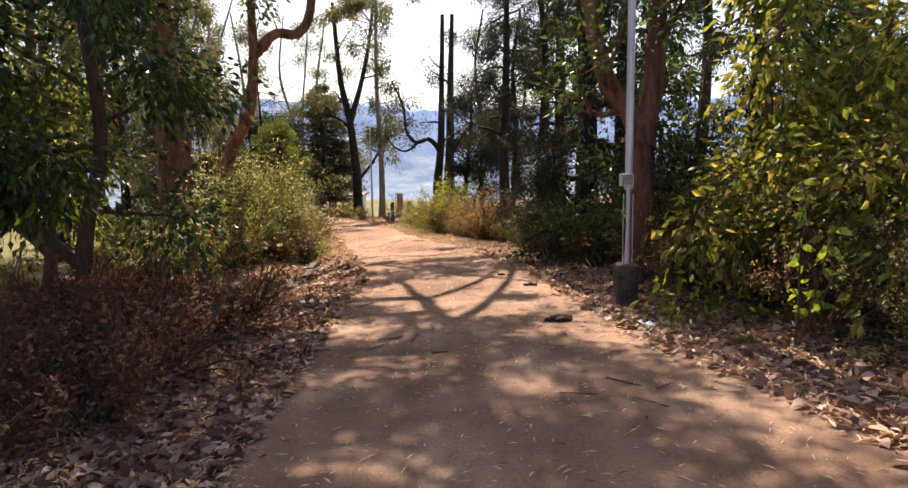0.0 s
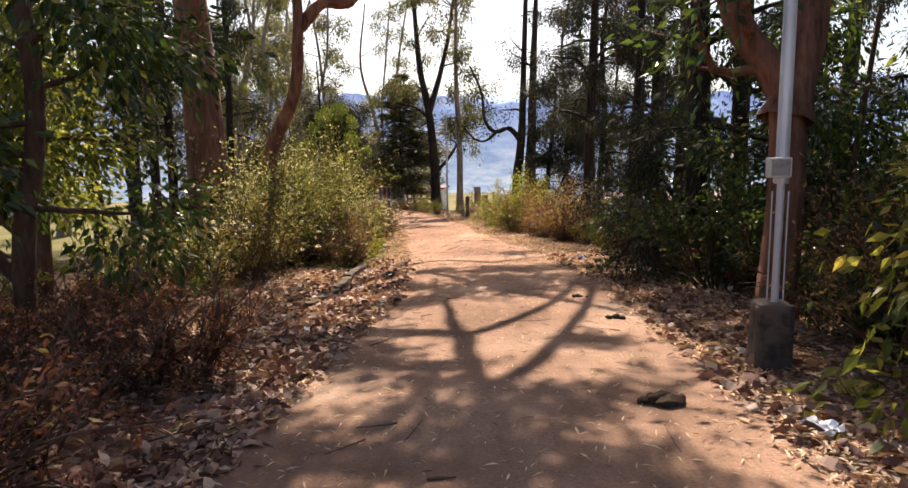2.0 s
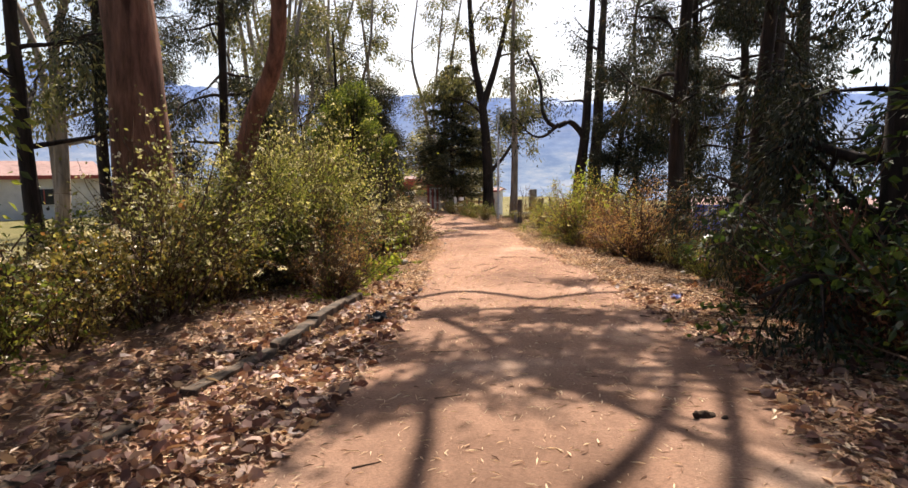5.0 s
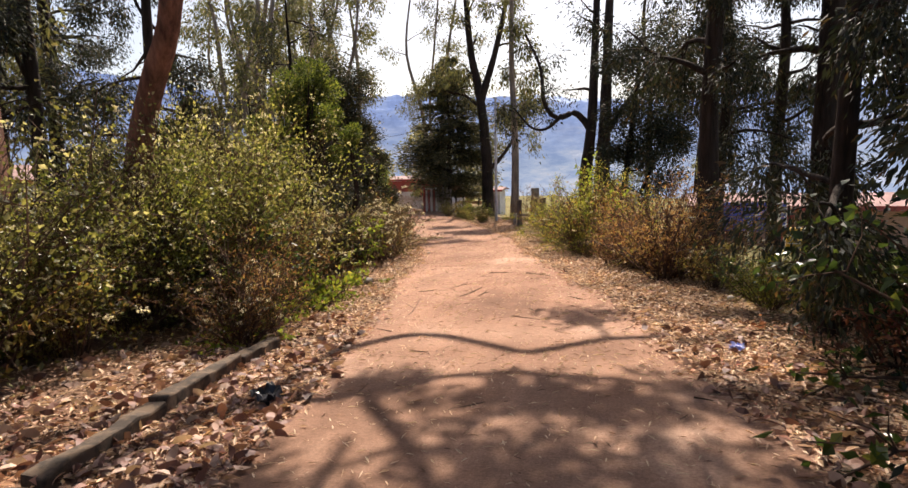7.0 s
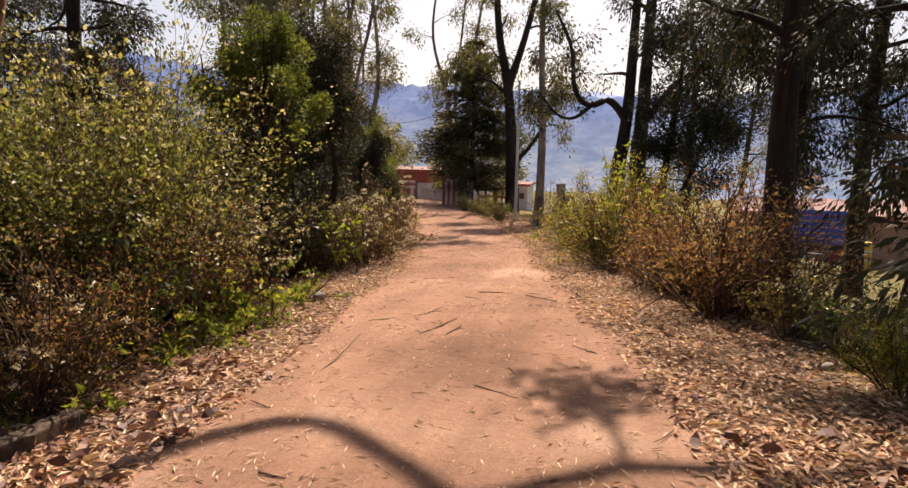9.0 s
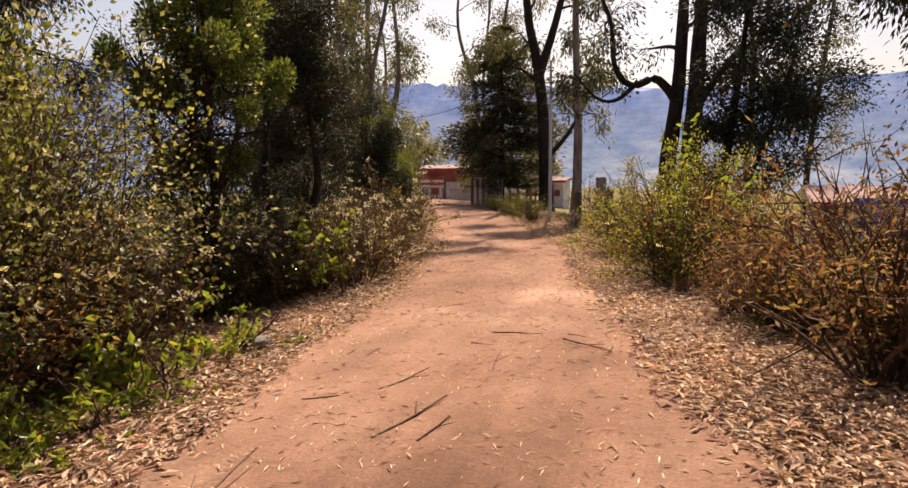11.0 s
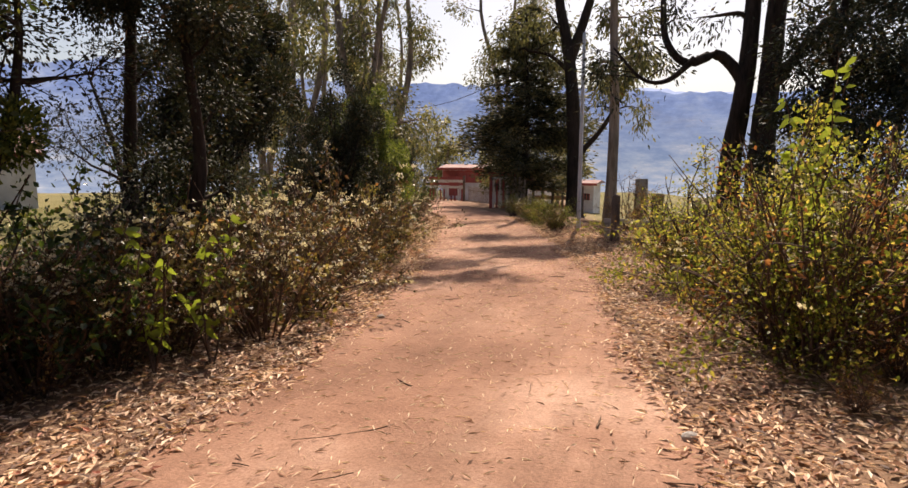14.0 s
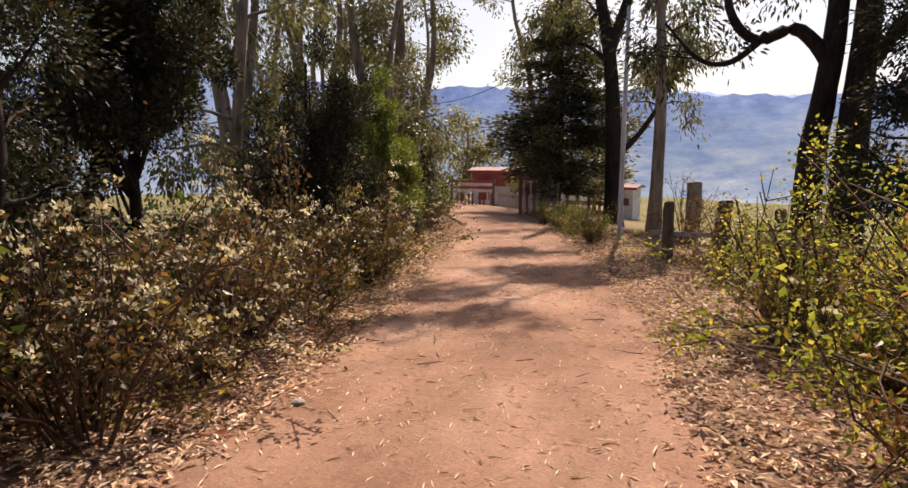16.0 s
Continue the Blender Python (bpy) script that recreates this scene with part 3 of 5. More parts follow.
def tree(name, x, y, label, category, trunks, bark, leaf_mat, seed, limbs, leaf=("leaf", 0.11, 0.3), clump=(0.6, 60), twigs=5, lift=0.03, hang=0.0, reach=(1.5, 3.0), group="", sides=9, flare=1.35, bare=(), masses=()):
    """trunks: list of (points relative to the base, base radius, top radius). limbs: how many limbs leave each trunk and from what fraction of it up.
    bare: leafless limbs, points in the place itself; masses: (x, y, z, radius, leaves) of the crown, also in the place itself."""
    g = np.random.default_rng(seed)
    ob = thing(name, (x, y, gz(x, y)), label, category, group)
    wood, P, D = [], [], []
    for pts, r0, r1 in trunks:
        n = max(16, 4 * len(pts))
        line = smooth_line(pts, n)
        rad = np.linspace(r0, r1, n)
        rad[0] *= flare
        rad[1] *= 1 + (flare - 1) * 0.35
        wood.append(tube(line, rad, sides, 0.035, g))
        count, low = limbs
        for s in range(count):
            u = low + (1 - low) * (s + g.uniform(0, 1)) / count
            k = min(int(u * (n - 1)), n - 2)
            an = g.uniform(0, 2 * np.pi)
            way = np.array([np.cos(an), np.sin(an), g.uniform(-0.1, 0.75) + lift * 4])
            L = g.uniform(*reach) * (1.15 - 0.5 * u)
            bp, br = limb(line[k], way, L, max(0.02, rad[k] * 0.42), g, 8, 0.3, lift, 0.2)
            wood.append(tube(bp, br, 6))
            for _ in range(twigs):
                q = int(g.integers(3, 8))
                w2 = unit(bp[q] - bp[q - 1]) + g.standard_normal(3) * 0.65
                tp, tr = limb(bp[q], w2, L * g.uniform(0.25, 0.5), max(0.008, br[q] * 0.55), g, 6, 0.35, -hang * 0.5, 0.25)
                wood.append(tube(tp, tr, 4))
                m = clump[1]
                uu = g.uniform(1.8, 5 - 1e-3, m)
                a, f = uu.astype(int), (uu % 1)[:, None]
                c = tp[a] * (1 - f) + tp[a + 1] * f
                off = g.standard_normal((m, 3)) * clump[0] * 0.36
                off[:, 2] -= hang * np.abs(g.standard_normal(m)) * clump[0] * 0.45
                P.append(c + off)
                D.append(unit(off) + unit(tp[-1] - tp[0]) * 0.6 + g.standard_normal((m, 3)) * 0.4 + np.array([0, 0, -hang * 0.8]))
    base = np.array([x, y, gz(x, y)])
    lines = []
    for pts, r0, r1 in bare:
        line = smooth_line(np.asarray(pts, float) - base, 5 * len(pts))
        wood.append(tube(line, np.linspace(r0, r1, len(line)), 8, 0.06, g))
        lines.append(line)
    anchors = np.concatenate([np.asarray(q) for q in lines] + [smooth_line(q[0], 16) for q in trunks])
    for mx, my, mz, mr, count in masses:
        c = np.array([mx, my, mz]) - base
        near = anchors[np.argmin(np.linalg.norm(anchors - c, axis=1) + 2.0 * np.maximum(anchors[:, 2] - c[2], 0))]
        tp = smooth_line([near, near * 0.5 + c * 0.5 + g.standard_normal(3) * 0.15, c], 7)
        wood.append(tube(tp, np.linspace(0.05, 0.012, 7), 5))
        lump = c + g.standard_normal((9, 3)) * np.array([0.55, 0.55, 0.3]) * mr
        for q in lump:
            wood.append(tube(smooth_line([tp[4], tp[4] * 0.5 + q * 0.5, q], 4), np.linspace(0.018, 0.006, 4), 3))
            off = g.standard_normal((count // 9, 3)) * np.array([0.3, 0.3, 0.2]) * mr
            P.append(q + off)
            D.append(unit(off) + g.standard_normal(off.shape) * 0.4 + np.array([0, 0, -hang * 0.8]))
    part("trunk", mesh("trunk", *join(wood), bark, True), ob)
    fn = leaf_blades if leaf[0] == "leaf" else needle_blades
    part("crown", mesh("crown", *fn(np.concatenate(P), np.concatenate(D), leaf[1], leaf[2], g), leaf_mat), ob)
    return ob


def straight(h, lean=(0, 0), wob=0.3, seed=0, n=5):
    g = np.random.default_rng(seed)
    p = [np.array([0, 0, -0.2])]
    for k in range(1, n):
        f = k / (n - 1)
        p.append(np.array([lean[0] * f + wob * g.uniform(-1, 1) * f, lean[1] * f + wob * g.uniform(-1, 1) * f, h * f]))
    return p


def conifer(x, y, height, width, label, seed, name="fir_tree", mat=None, bark=None, low=0.12, needle=(0.16, 0.16), per=26):
    """Whorls of level boughs with needled sprays."""
    g = np.random.default_rng(seed)
    ob = thing(name, (x, y, gz(x, y)), label, "conifer")
    line = np.array(straight(height, (0.2, 0.1), 0.15, seed, 12))
    wood = [tube(line, np.linspace(height * 0.022, 0.02, 12), 9, 0.04, g)]
    P, D = [], []
    z = height * low
    while z < height * 0.98:
        f = (z / height - low) / (1 - low)
        prof = (1 - f) ** 0.75 * min(1, 0.55 + f * 2.2)
        for s in range(int(g.integers(5, 8))):
            an = g.uniform(0, 2 * np.pi)
            L = width * 0.5 * prof * g.uniform(0.6, 1.15) + 0.15
            c = np.array([np.interp(z, line[:, 2], line[:, 0]), np.interp(z, line[:, 2], line[:, 1]), z])
            bp, br = limb(c, (np.cos(an), np.sin(an), 0.12), L, 0.035 * prof + 0.012, g, 7, 0.16, -0.03, 0.25)
            wood.append(tube(bp, br, 4))
            m = int(per * (1 + L * 2.2))
            uu = g.uniform(0.8, 6 - 1e-3, m)
            a, ff = uu.astype(int), (uu % 1)[:, None]
            off = g.standard_normal((m, 3)) * np.array([0.22, 0.22, 0.09]) * (0.5 + L * 0.3)
            P.append(bp[a] * (1 - ff) + bp[a + 1] * ff + off)
            D.append(unit(bp[-1] - bp[0]) * 1.1 + unit(off) * 0.8 + np.array([0, 0, -0.1]))
        z += height * 0.037
    part("trunk", mesh("trunk", *join(wood), bark or DARK_BARK, True), ob)
    part("crown", mesh("crown", *needle_blades(np.concatenate(P), np.concatenate(D), needle[0] * 2, needle[1], g), mat or FIR), ob)
    return ob


def puffy(x, y, height, width, label, seed, mat=None, n=26, per=300, low=0.1):
    """A cypress shrub: several upright leaders with dense feathery sprays."""
    g = np.random.default_rng(seed)
    ob = thing("cypress_bush", (x, y, gz(x, y)), label, "cypress", "cypresses beside the lane")
    wood, P, D = [], [], []
    for s in range(n):
        an, f = g.uniform(0, 2 * np.pi), g.uniform(0, 1)
        zc = height * (low + (1 - low) * f)
        rr = width * 0.5 * g.uniform(0.35, 1.0) * (1.0 if f < 0.6 else (1 - (f - 0.6) * 1.7))
        end = np.array([np.cos(an) * rr, np.sin(an) * rr, zc])
        st = np.array([0, 0, max(0.0, zc - height * 0.3)])
        pts = smooth_line([st, st * 0.4 + end * 0.6 + np.array([0, 0, -0.15]), end], 6)
        wood.append(tube(pts, np.linspace(0.035, 0.008, 6), 4))
        for _ in range(3):
            c = end * g.uniform(0.8, 1.0) + g.standard_normal(3) * 0.12 * width
            off = unit(g.standard_normal((per, 3))) * (g.uniform(0, 1, (per, 1)) ** 0.5) * np.array([0.115, 0.115, 0.14]) * width * g.uniform(0.7, 1.25)
            P.append(c + off)
            D.append(unit(off) + np.array([0, 0, 0.35]) + g.standard_normal((per, 3)) * 0.35)
    wood.append(tube(np.array(straight(height * 0.92, (0, 0), 0.1, seed, 6)), np.linspace(0.09, 0.02, 6), 7))
    P = np.concatenate(P)
    P[:, 2] = np.maximum(P[:, 2], 0.05)
    part("trunk", mesh("trunk", *join(wood), DARK_BARK, True), ob)
    part("crown", mesh("crown", *needle_blades(P, np.concatenate(D), 0.056, 0.45, g), mat or CYPRESS), ob)
    return ob


GUMS = "tall gum trees along the lane"
# the massive red-brown trunk, its long limbs over the lane, and the crooked tree behind it
def overhead(shade, up, leaves=1150):
    """Crown masses at the height up that shade the ground at (x, y) within a radius."""
    k = up / math.tan(radians(SUN_UP))
    a = radians(SUN_LEFT)
    return [(x - k * math.sin(a), y + k * math.cos(a), float(lane(y)) + up + 0.5 * math.sin(3 * x + y), r, int(leaves * r * r) + 200) for x, y, r in shade]


tree("gum_tree", -7.0, 15.4, "massive gum tree with red-brown peeling bark", "tree",
     [([(0, 0, -0.3), (0.0, 0, 3), (-0.15, 0, 7), (0.2, -0.2, 12), (0.4, 0, 17)], 0.52, 0.12)],
     RED_BARK, EUCA, 201, (9, 0.5), ("leaf", 0.17, 0.36), (0.55, 75), 4, 0.03, 0.4, (1.6, 3.2), GUMS, 14,
     bare=[([(-7.0, 15.4, 7.2), (-5.6, 16.3, 8.6), (-4.2, 17.2, 9.3), (-2.93, 17.5, 9.47), (-2.62, 17.44, 9.5), (-2.15, 17.41, 9.5), (-1.76, 17.22, 9.53), (-1.68, 16.64, 9.57), (-1.55, 16.09, 9.6), (-1.3, 14.9, 9.8), (-1.2, 12.4, 10.2)], 0.24, 0.08),
           ([(-1.78, 17.2, 9.53), (-2.02, 18.1, 9.5), (-2.18, 18.9, 9.45), (-2.64, 20.6, 9.4), (-2.9, 22.0, 9.4)], 0.1, 0.04),
           ([(-1.78, 17.2, 9.53), (-1.47, 17.64, 9.53), (-1.18, 18.15, 9.52), (-0.83, 18.94, 9.5), (-0.56, 19.97, 9.5), (-0.4, 21.2, 9.5)], 0.11, 0.06),
           ([(-1.4, 15.3, 9.7), (-0.99, 16.12, 9.62), (-0.84, 16.65, 9.6), (-0.71, 17.13, 9.6), (-0.47, 18.19, 9.55), (-0.28, 19.19, 9.5), (0.0, 21.4, 9.4)], 0.11, 0.07),
           ([(-7.0, 15.4, 8.4), (-5.8, 14.2, 9.6), (-4.4, 13.0, 10.2), (-2.6, 12.0, 10.4), (-0.6, 11.2, 10.6)], 0.2, 0.08),
           ([(-7.0, 15.4, 8.8), (-7.2, 13.6, 9.8), (-6.4, 11.6, 10.3), (-5.4, 10.2, 10.6)], 0.16, 0.07)],
     masses=overhead([(-0.5, 5.6, 0.9), (0.75, 6.9, 0.6), (1.35, 4.4, 0.65), (0.4, 2.9, 0.8), (-0.5, 4.4, 0.7), (-2.1, 5.7, 0.9), (-3.4, 4.8, 1.0), (-3.2, 6.9, 1.0), (-4.6, 6.3, 1.1), (-2.0, 3.5, 0.9), (-3.6, 3.0, 1.0),
                      (-1.7, 8.5, 0.55), (-2.9, 8.7, 0.9), (1.2, 2.0, 0.8), (-0.6, 1.9, 0.9), (-1.2, 7.7, 0.4), (0.95, 8.2, 0.3), (0.1, 6.3, 0.5), (-4.6, 4.3, 1.0), (-1.4, 6.0, 0.6), (0.3, 0.6, 1.0), (-1.6, 0.4, 1.0), (-3.2, 1.2, 1.0), (0.3, 5.0, 0.7), (0.9, 5.7, 0.5), (-0.5, 7.1, 0.45), (1.0, 3.4, 0.6), (0.0, 3.6, 0.4), (-1.1, 4.9, 0.6), (-1.2, 3.3, 0.7)], 10.4))
tree("crooked_tree", -6.9, 17.9, "crooked leaning tree with a curling bare limb", "tree",
     [([(0, 0, -0.2), (0.1, -0.1, 1.8), (0.4, -0.1, 3.1), (1.15, -0.4, 4.3), (1.45, -0.7, 5.8), (1.5, -0.6, 8.0), (2.0, 0.5, 10.5)], 0.24, 0.07)],
     RED_BARK, EUCA, 202, (4, 0.72), ("leaf", 0.16, 0.34), (0.6, 70), 4, 0.03, 0.5, (1.0, 2.0), "", 10,
     bare=[([(-5.5, 17.25, 4.7), (-4.9, 17.4, 5.35), (-4.3, 17.6, 5.4), (-3.95, 17.7, 6.0), (-4.1, 19.0, 7.6), (-4.3, 21.4, 8.8), (-4.05, 23.1, 9.15), (-3.98, 23.93, 9.15), (-3.76, 24.5, 9.13), (-3.26, 24.83, 9.13), (-2.51, 24.42, 9.18), (-2.0, 24.09, 9.2), (-1.6, 24.4, 9.2), (-1.2, 24.72, 9.23), (-0.62, 24.85, 9.25), (0.3, 25.4, 9.3)], 0.15, 0.055),
           ([(-5.4, 17.3, 7.0), (-5.3, 19.6, 8.4), (-4.9, 21.9, 9.1), (-4.4, 22.35, 9.2), (-3.7, 22.49, 9.2), (-3.23, 22.73, 9.2), (-2.68, 23.18, 9.2), (-1.9, 23.5, 9.3)], 0.1, 0.05),
           ([(-3.1, 22.75, 9.22), (-2.85, 22.35, 9.27), (-2.4, 21.75, 9.3), (-2.09, 21.17, 9.34), (-1.6, 20.4, 9.4)], 0.09, 0.06)],
     masses=overhead([(-1.95, 13.0, 0.5), (-0.3, 13.1, 0.7), (0.9, 13.1, 0.6), (-1.6, 10.9, 0.5), (-1.8, 14.75, 0.35), (0.2, 14.55, 0.55), (-0.6, 14.4, 0.55), (-1.2, 12.2, 0.6), (0.1, 11.6, 0.55), (1.3, 12.2, 0.5), (1.3, 14.4, 0.45), (-0.2, 17.3, 0.4), (2.3, 9.4, 0.7), (2.5, 11.0, 0.8), (2.1, 12.6, 0.7), (2.6, 8.0, 0.7), (3.2, 6.8, 0.7)], 10.0, 1800))
# broad-leaved trees close beside the start
LEAFY = "broad-leaved trees by the lane"
for k, (x, y, h, lean, mat, word) in enumerate([(-5.4, 8.6, 6.5, 0.6, DARKLEAF, "low broad-leaved tree with glossy dark leaves"), (-6.6, 5.6, 7.0, 0.5, DARKLEAF, "low broad-leaved tree with glossy dark leaves"),
                                                (-7.9, 11.6, 7.0, 0.2, GREEN, "slender broad-leaved tree with light green leaves")]):
    tree("broadleaf_tree", x, y, word, "tree",
         [([(0, 0, -0.2), (0.2, -0.1, 1.2), (lean, -0.2, h * 0.4), (lean * 0.6, 0, h * 0.7), (lean, 0.3, h)], 0.13, 0.05), ([(0.1, 0, 0.7), (-0.6, -0.4, 1.7), (-1.1, -0.6, 3.2), (-1.0, -0.4, h * 0.75)], 0.09, 0.04)],
         TWIG, mat, 203 + k, (14, 0.34), ("leaf", 0.13, 0.42), (0.7, 115), 5, 0.0, 0.35, (1.1, 2.3), LEAFY, 8)
for k, (x, y, h) in enumerate([(4.0, 7.3, 4.6), (5.1, 5.6, 4.2), (6.6, 9.4, 5.2), (4.2, 12.2, 5.0), (6.6, 4.4, 3.8), (5.2, 8.6, 5.4)]):
    tree("broadleaf_tree", x, y, "small broad-leaved tree in the roadside thicket", "tree",
         [([(0, 0, -0.2), (0.1, 0.1, 1.2), (-0.2, 0.1, 2.6), (0.1, 0, h)], 0.08, 0.03), ([(0, 0, 0.4), (0.4, -0.3, 1.4), (0.7, -0.3, h * 0.8)], 0.06, 0.03)],
         TWIG, LIME if k < 2 else (GREEN if k % 2 == 0 else DARKLEAF), 215 + k, (11, 0.12), ("leaf", 0.12, 0.36), (0.65, 80), 5, 0.0, 0.35, (0.8, 1.6), LEAFY, 7)
# the dark trees on the other side
for k, (x, y, h, r, ln) in enumerate([(3.2, 14.2, 13, 0.24, -0.2), (4.3, 15.9, 14, 0.22, 0.4), (2.5, 17.6, 11, 0.13, 0.1), (2.0, 23.0, 12, 0.22, -0.1), (4.1, 23.4, 14, 0.3, 0.1),
                                      (5.7, 27.3, 14, 0.32, 0.2), (7.2, 10.8, 12, 0.2, -0.3), (6.4, 13.0, 13, 0.22, 0.2), (2.4, 24.8, 9, 0.14, 0.2), (7.5, 18.5, 13, 0.25, 0.1), (8.0, 9.0, 12, 0.25, 0.1), (4.0, 26.4, 11, 0.18, 0.1), (-10.6, 19.6, 12, 0.16, 0.1), (-9.9, 21.8, 12, 0.15, 0.1), (-12.8, 22.0, 13, 0.18, -0.2), (-15.0, 24.0, 13, 0.18, 0.1)]):
    tree("cypress_tree", x, y, "tall dark cypress with drooping sprays", "tree", [(straight(h, (ln, 0.1), 0.25, 300 + k), r, 0.05)], DARK_BARK, CYPRESS, 320 + k, (24, 0.1 if y < 20 else 0.3),
         ("needle", 0.085, 0.3), (0.38, 250), 5, -0.01, 0.75, (1.0, 2.1), "dark cypresses beyond the verge", 8)
tree("leaning_tree", 2.9, 9.6, "leaning reddish trunk behind the lamp pole", "tree", [([(0, 0, -0.2), (0.1, 0.1, 1.8), (0.0, 0.2, 2.6), (-0.45, 0.2, 3.3), (-0.75, 0.2, 4.6), (-0.95, 0.4, 7.5), (-0.6, 0.6, 10)], 0.2, 0.09), ([(0.05, 0.1, 2.2), (0.35, 0.3, 3.4), (0.4, 0.4, 6.0), (0.6, 0.4, 9.5)], 0.2, 0.09)],
     RED_BARK, DARKLEAF, 340, (8, 0.35), ("leaf", 0.12, 0.35), (0.7, 70), 4, 0.03, 0.3, (1.2, 2.2), "", 9)
# the dark double tree with bare crooked limbs
tree("double_tree", -0.8, 39.4, "dark double-trunked tree with bare crooked limbs", "tree",
     [([(-0.2, 0, -0.3), (-0.2, 0, 2.4), (0.05, 0, 4.8), (0.15, 0.2, 8), (0.3, 0, 13)], 0.35, 0.12), ([(0.55, 0, -0.3), (0.55, 0, 2.5), (0.65, 0, 5), (0.75, -0.3, 9), (0.9, 0, 13)], 0.42, 0.12),
      ([(0.0, 0, 4.6), (-0.7, -0.1, 5.3), (-1.5, -0.2, 5.1), (-2.1, -0.3, 5.8), (-2.3, -0.2, 7.4), (-3.0, 0, 9)], 0.17, 0.05), ([(-1.3, -0.2, 5.2), (-2.0, -0.5, 4.6), (-2.7, -0.6, 4.7), (-3.5, -0.5, 5.6)], 0.09, 0.03),
      ([(0.8, 0, 4.5), (1.9, 0, 6), (3.1, 0, 6.6), (4.5, 0, 8)], 0.14, 0.05)],
     DARK_BARK, CYPRESS, 350, (5, 0.6), ("leaf", 0.16, 0.28), (0.7, 40), 3, 0.03, 0.4, (1.2, 2.4), "", 11)
tree("dark_tree", 0.7, 37.0, "dark leafy tree beside the double trunk", "tree", [(straight(8, (0.3, 0), 0.3, 352), 0.16, 0.05), ([(0, 0, 0.5), (0.9, 0, 2.2), (1.6, 0, 4.5)], 0.1, 0.04)],
     DARK_BARK, CYPRESS, 352, (14, 0.2), ("needle", 0.11, 0.42), (0.6, 150), 5, 0.0, 0.3, (1.1, 2.2), "", 8,
     masses=[(0.8, 36.8, 3.2, 1.0, 3900), (2.0, 37.0, 2.2, 1.1, 4500), (2.6, 37.2, 4.2, 1.2, 4500), (1.2, 37.0, 5.3, 1.1, 4200), (3.3, 37.3, 3.0, 1.0, 3600), (0.3, 36.9, 1.7, 0.8, 3000), (2.2, 37.0, 6.4, 1.2, 3900)])
# far gums
tree("gum_tree", -8.2, 52.4, "tall forked gum tree with bare dark limbs", "tree",
     [([(0, 0, -0.3), (-0.1, 0, 4), (-0.5, 0, 8.3), (-1.2, 0, 12), (-1.6, 0, 18)], 0.46, 0.15), ([(-0.5, 0, 8.3), (0.3, 0, 10.5), (1.2, 0, 14), (1.8, 0, 18)], 0.28, 0.1), ([(0.1, 0, 3.4), (1.2, 0, 4.6), (2.2, 0, 6.4), (2.7, 0, 8.5)], 0.16, 0.05),
      ([(-0.4, 0, 7.6), (-1.6, 0, 8.6), (-3.0, 0, 9.0), (-4.4, 0, 10.2)], 0.12, 0.04)],
     DARK_BARK, EUCA, 360, (7, 0.5), ("leaf", 0.22, 0.3), (0.8, 70), 4, 0.04, 0.7, (1.8, 3.6), GUMS, 10)
tree("gum_tree", -5.6, 47.5, "slender pale gum tree with a straight trunk", "tree", [([(0, 0, -0.3), (0.05, 0, 5), (-0.15, 0, 10), (0.0, 0, 18)], 0.27, 0.1)],
     GREY_BARK, EUCA, 361, (12, 0.4), ("leaf", 0.22, 0.3), (0.75, 90), 4, 0.03, 0.8, (1.3, 2.6), GUMS, 9,
     masses=overhead([(-5.1, 28.9, 0.7), (-5.9, 30.6, 0.7), (-5.2, 32.3, 0.8), (-4.4, 31.4, 0.5), (-6.4, 35.2, 0.9), (-4.5, 33.3, 0.6)], 15.0))
for k, (x, y, h, sp) in enumerate([(-18.9, 39.3, 17, 2.6), (-21.3, 46.3, 18, 3.2), (-20.5, 52, 18, 2), (-14.5, 60, 19, 2.0), (-27, 55, 18, 2.5), (-20, 26, 15, 2), (-25, 48, 15, 2), (-18.2, 49.8, 16, 2.4), (-15.2, 43.2, 15, 1.8), (-24.5, 60.5, 17, 2.0), (-16, 36.5, 15, 1.6)]):
    g = np.random.default_rng(370 + k)
    tr = [([(0, 0, -0.3), (0.3 * q + g.uniform(-0.3, 0.3), 0, 2.5), (sp * q * 0.5 + g.uniform(-0.7, 0.7), g.uniform(-0.5, 0.5), h * 0.45), (sp * q * 0.7 + g.uniform(-0.8, 0.8), 0, h * 0.7), (sp * q + g.uniform(-1, 1), g.uniform(-1, 1), h)], g.uniform(0.15, 0.3), 0.06)
          for q in ((-0.6, 0.6) if k > 6 else (-1, 0.1, 0.9))]
    tree("gum_tree", x, y, "many-stemmed pale gum tree with hanging leaves", "tree", tr, GREY_BARK, EUCA, 380 + k, (10 if k > 6 else 7, 0.14 if k > 6 else 0.25), ("leaf", 0.17, 0.34), (0.75, 100 if k > 6 else 75), 5, 0.03, 0.7, (1.4, 3.2), GUMS, 8)
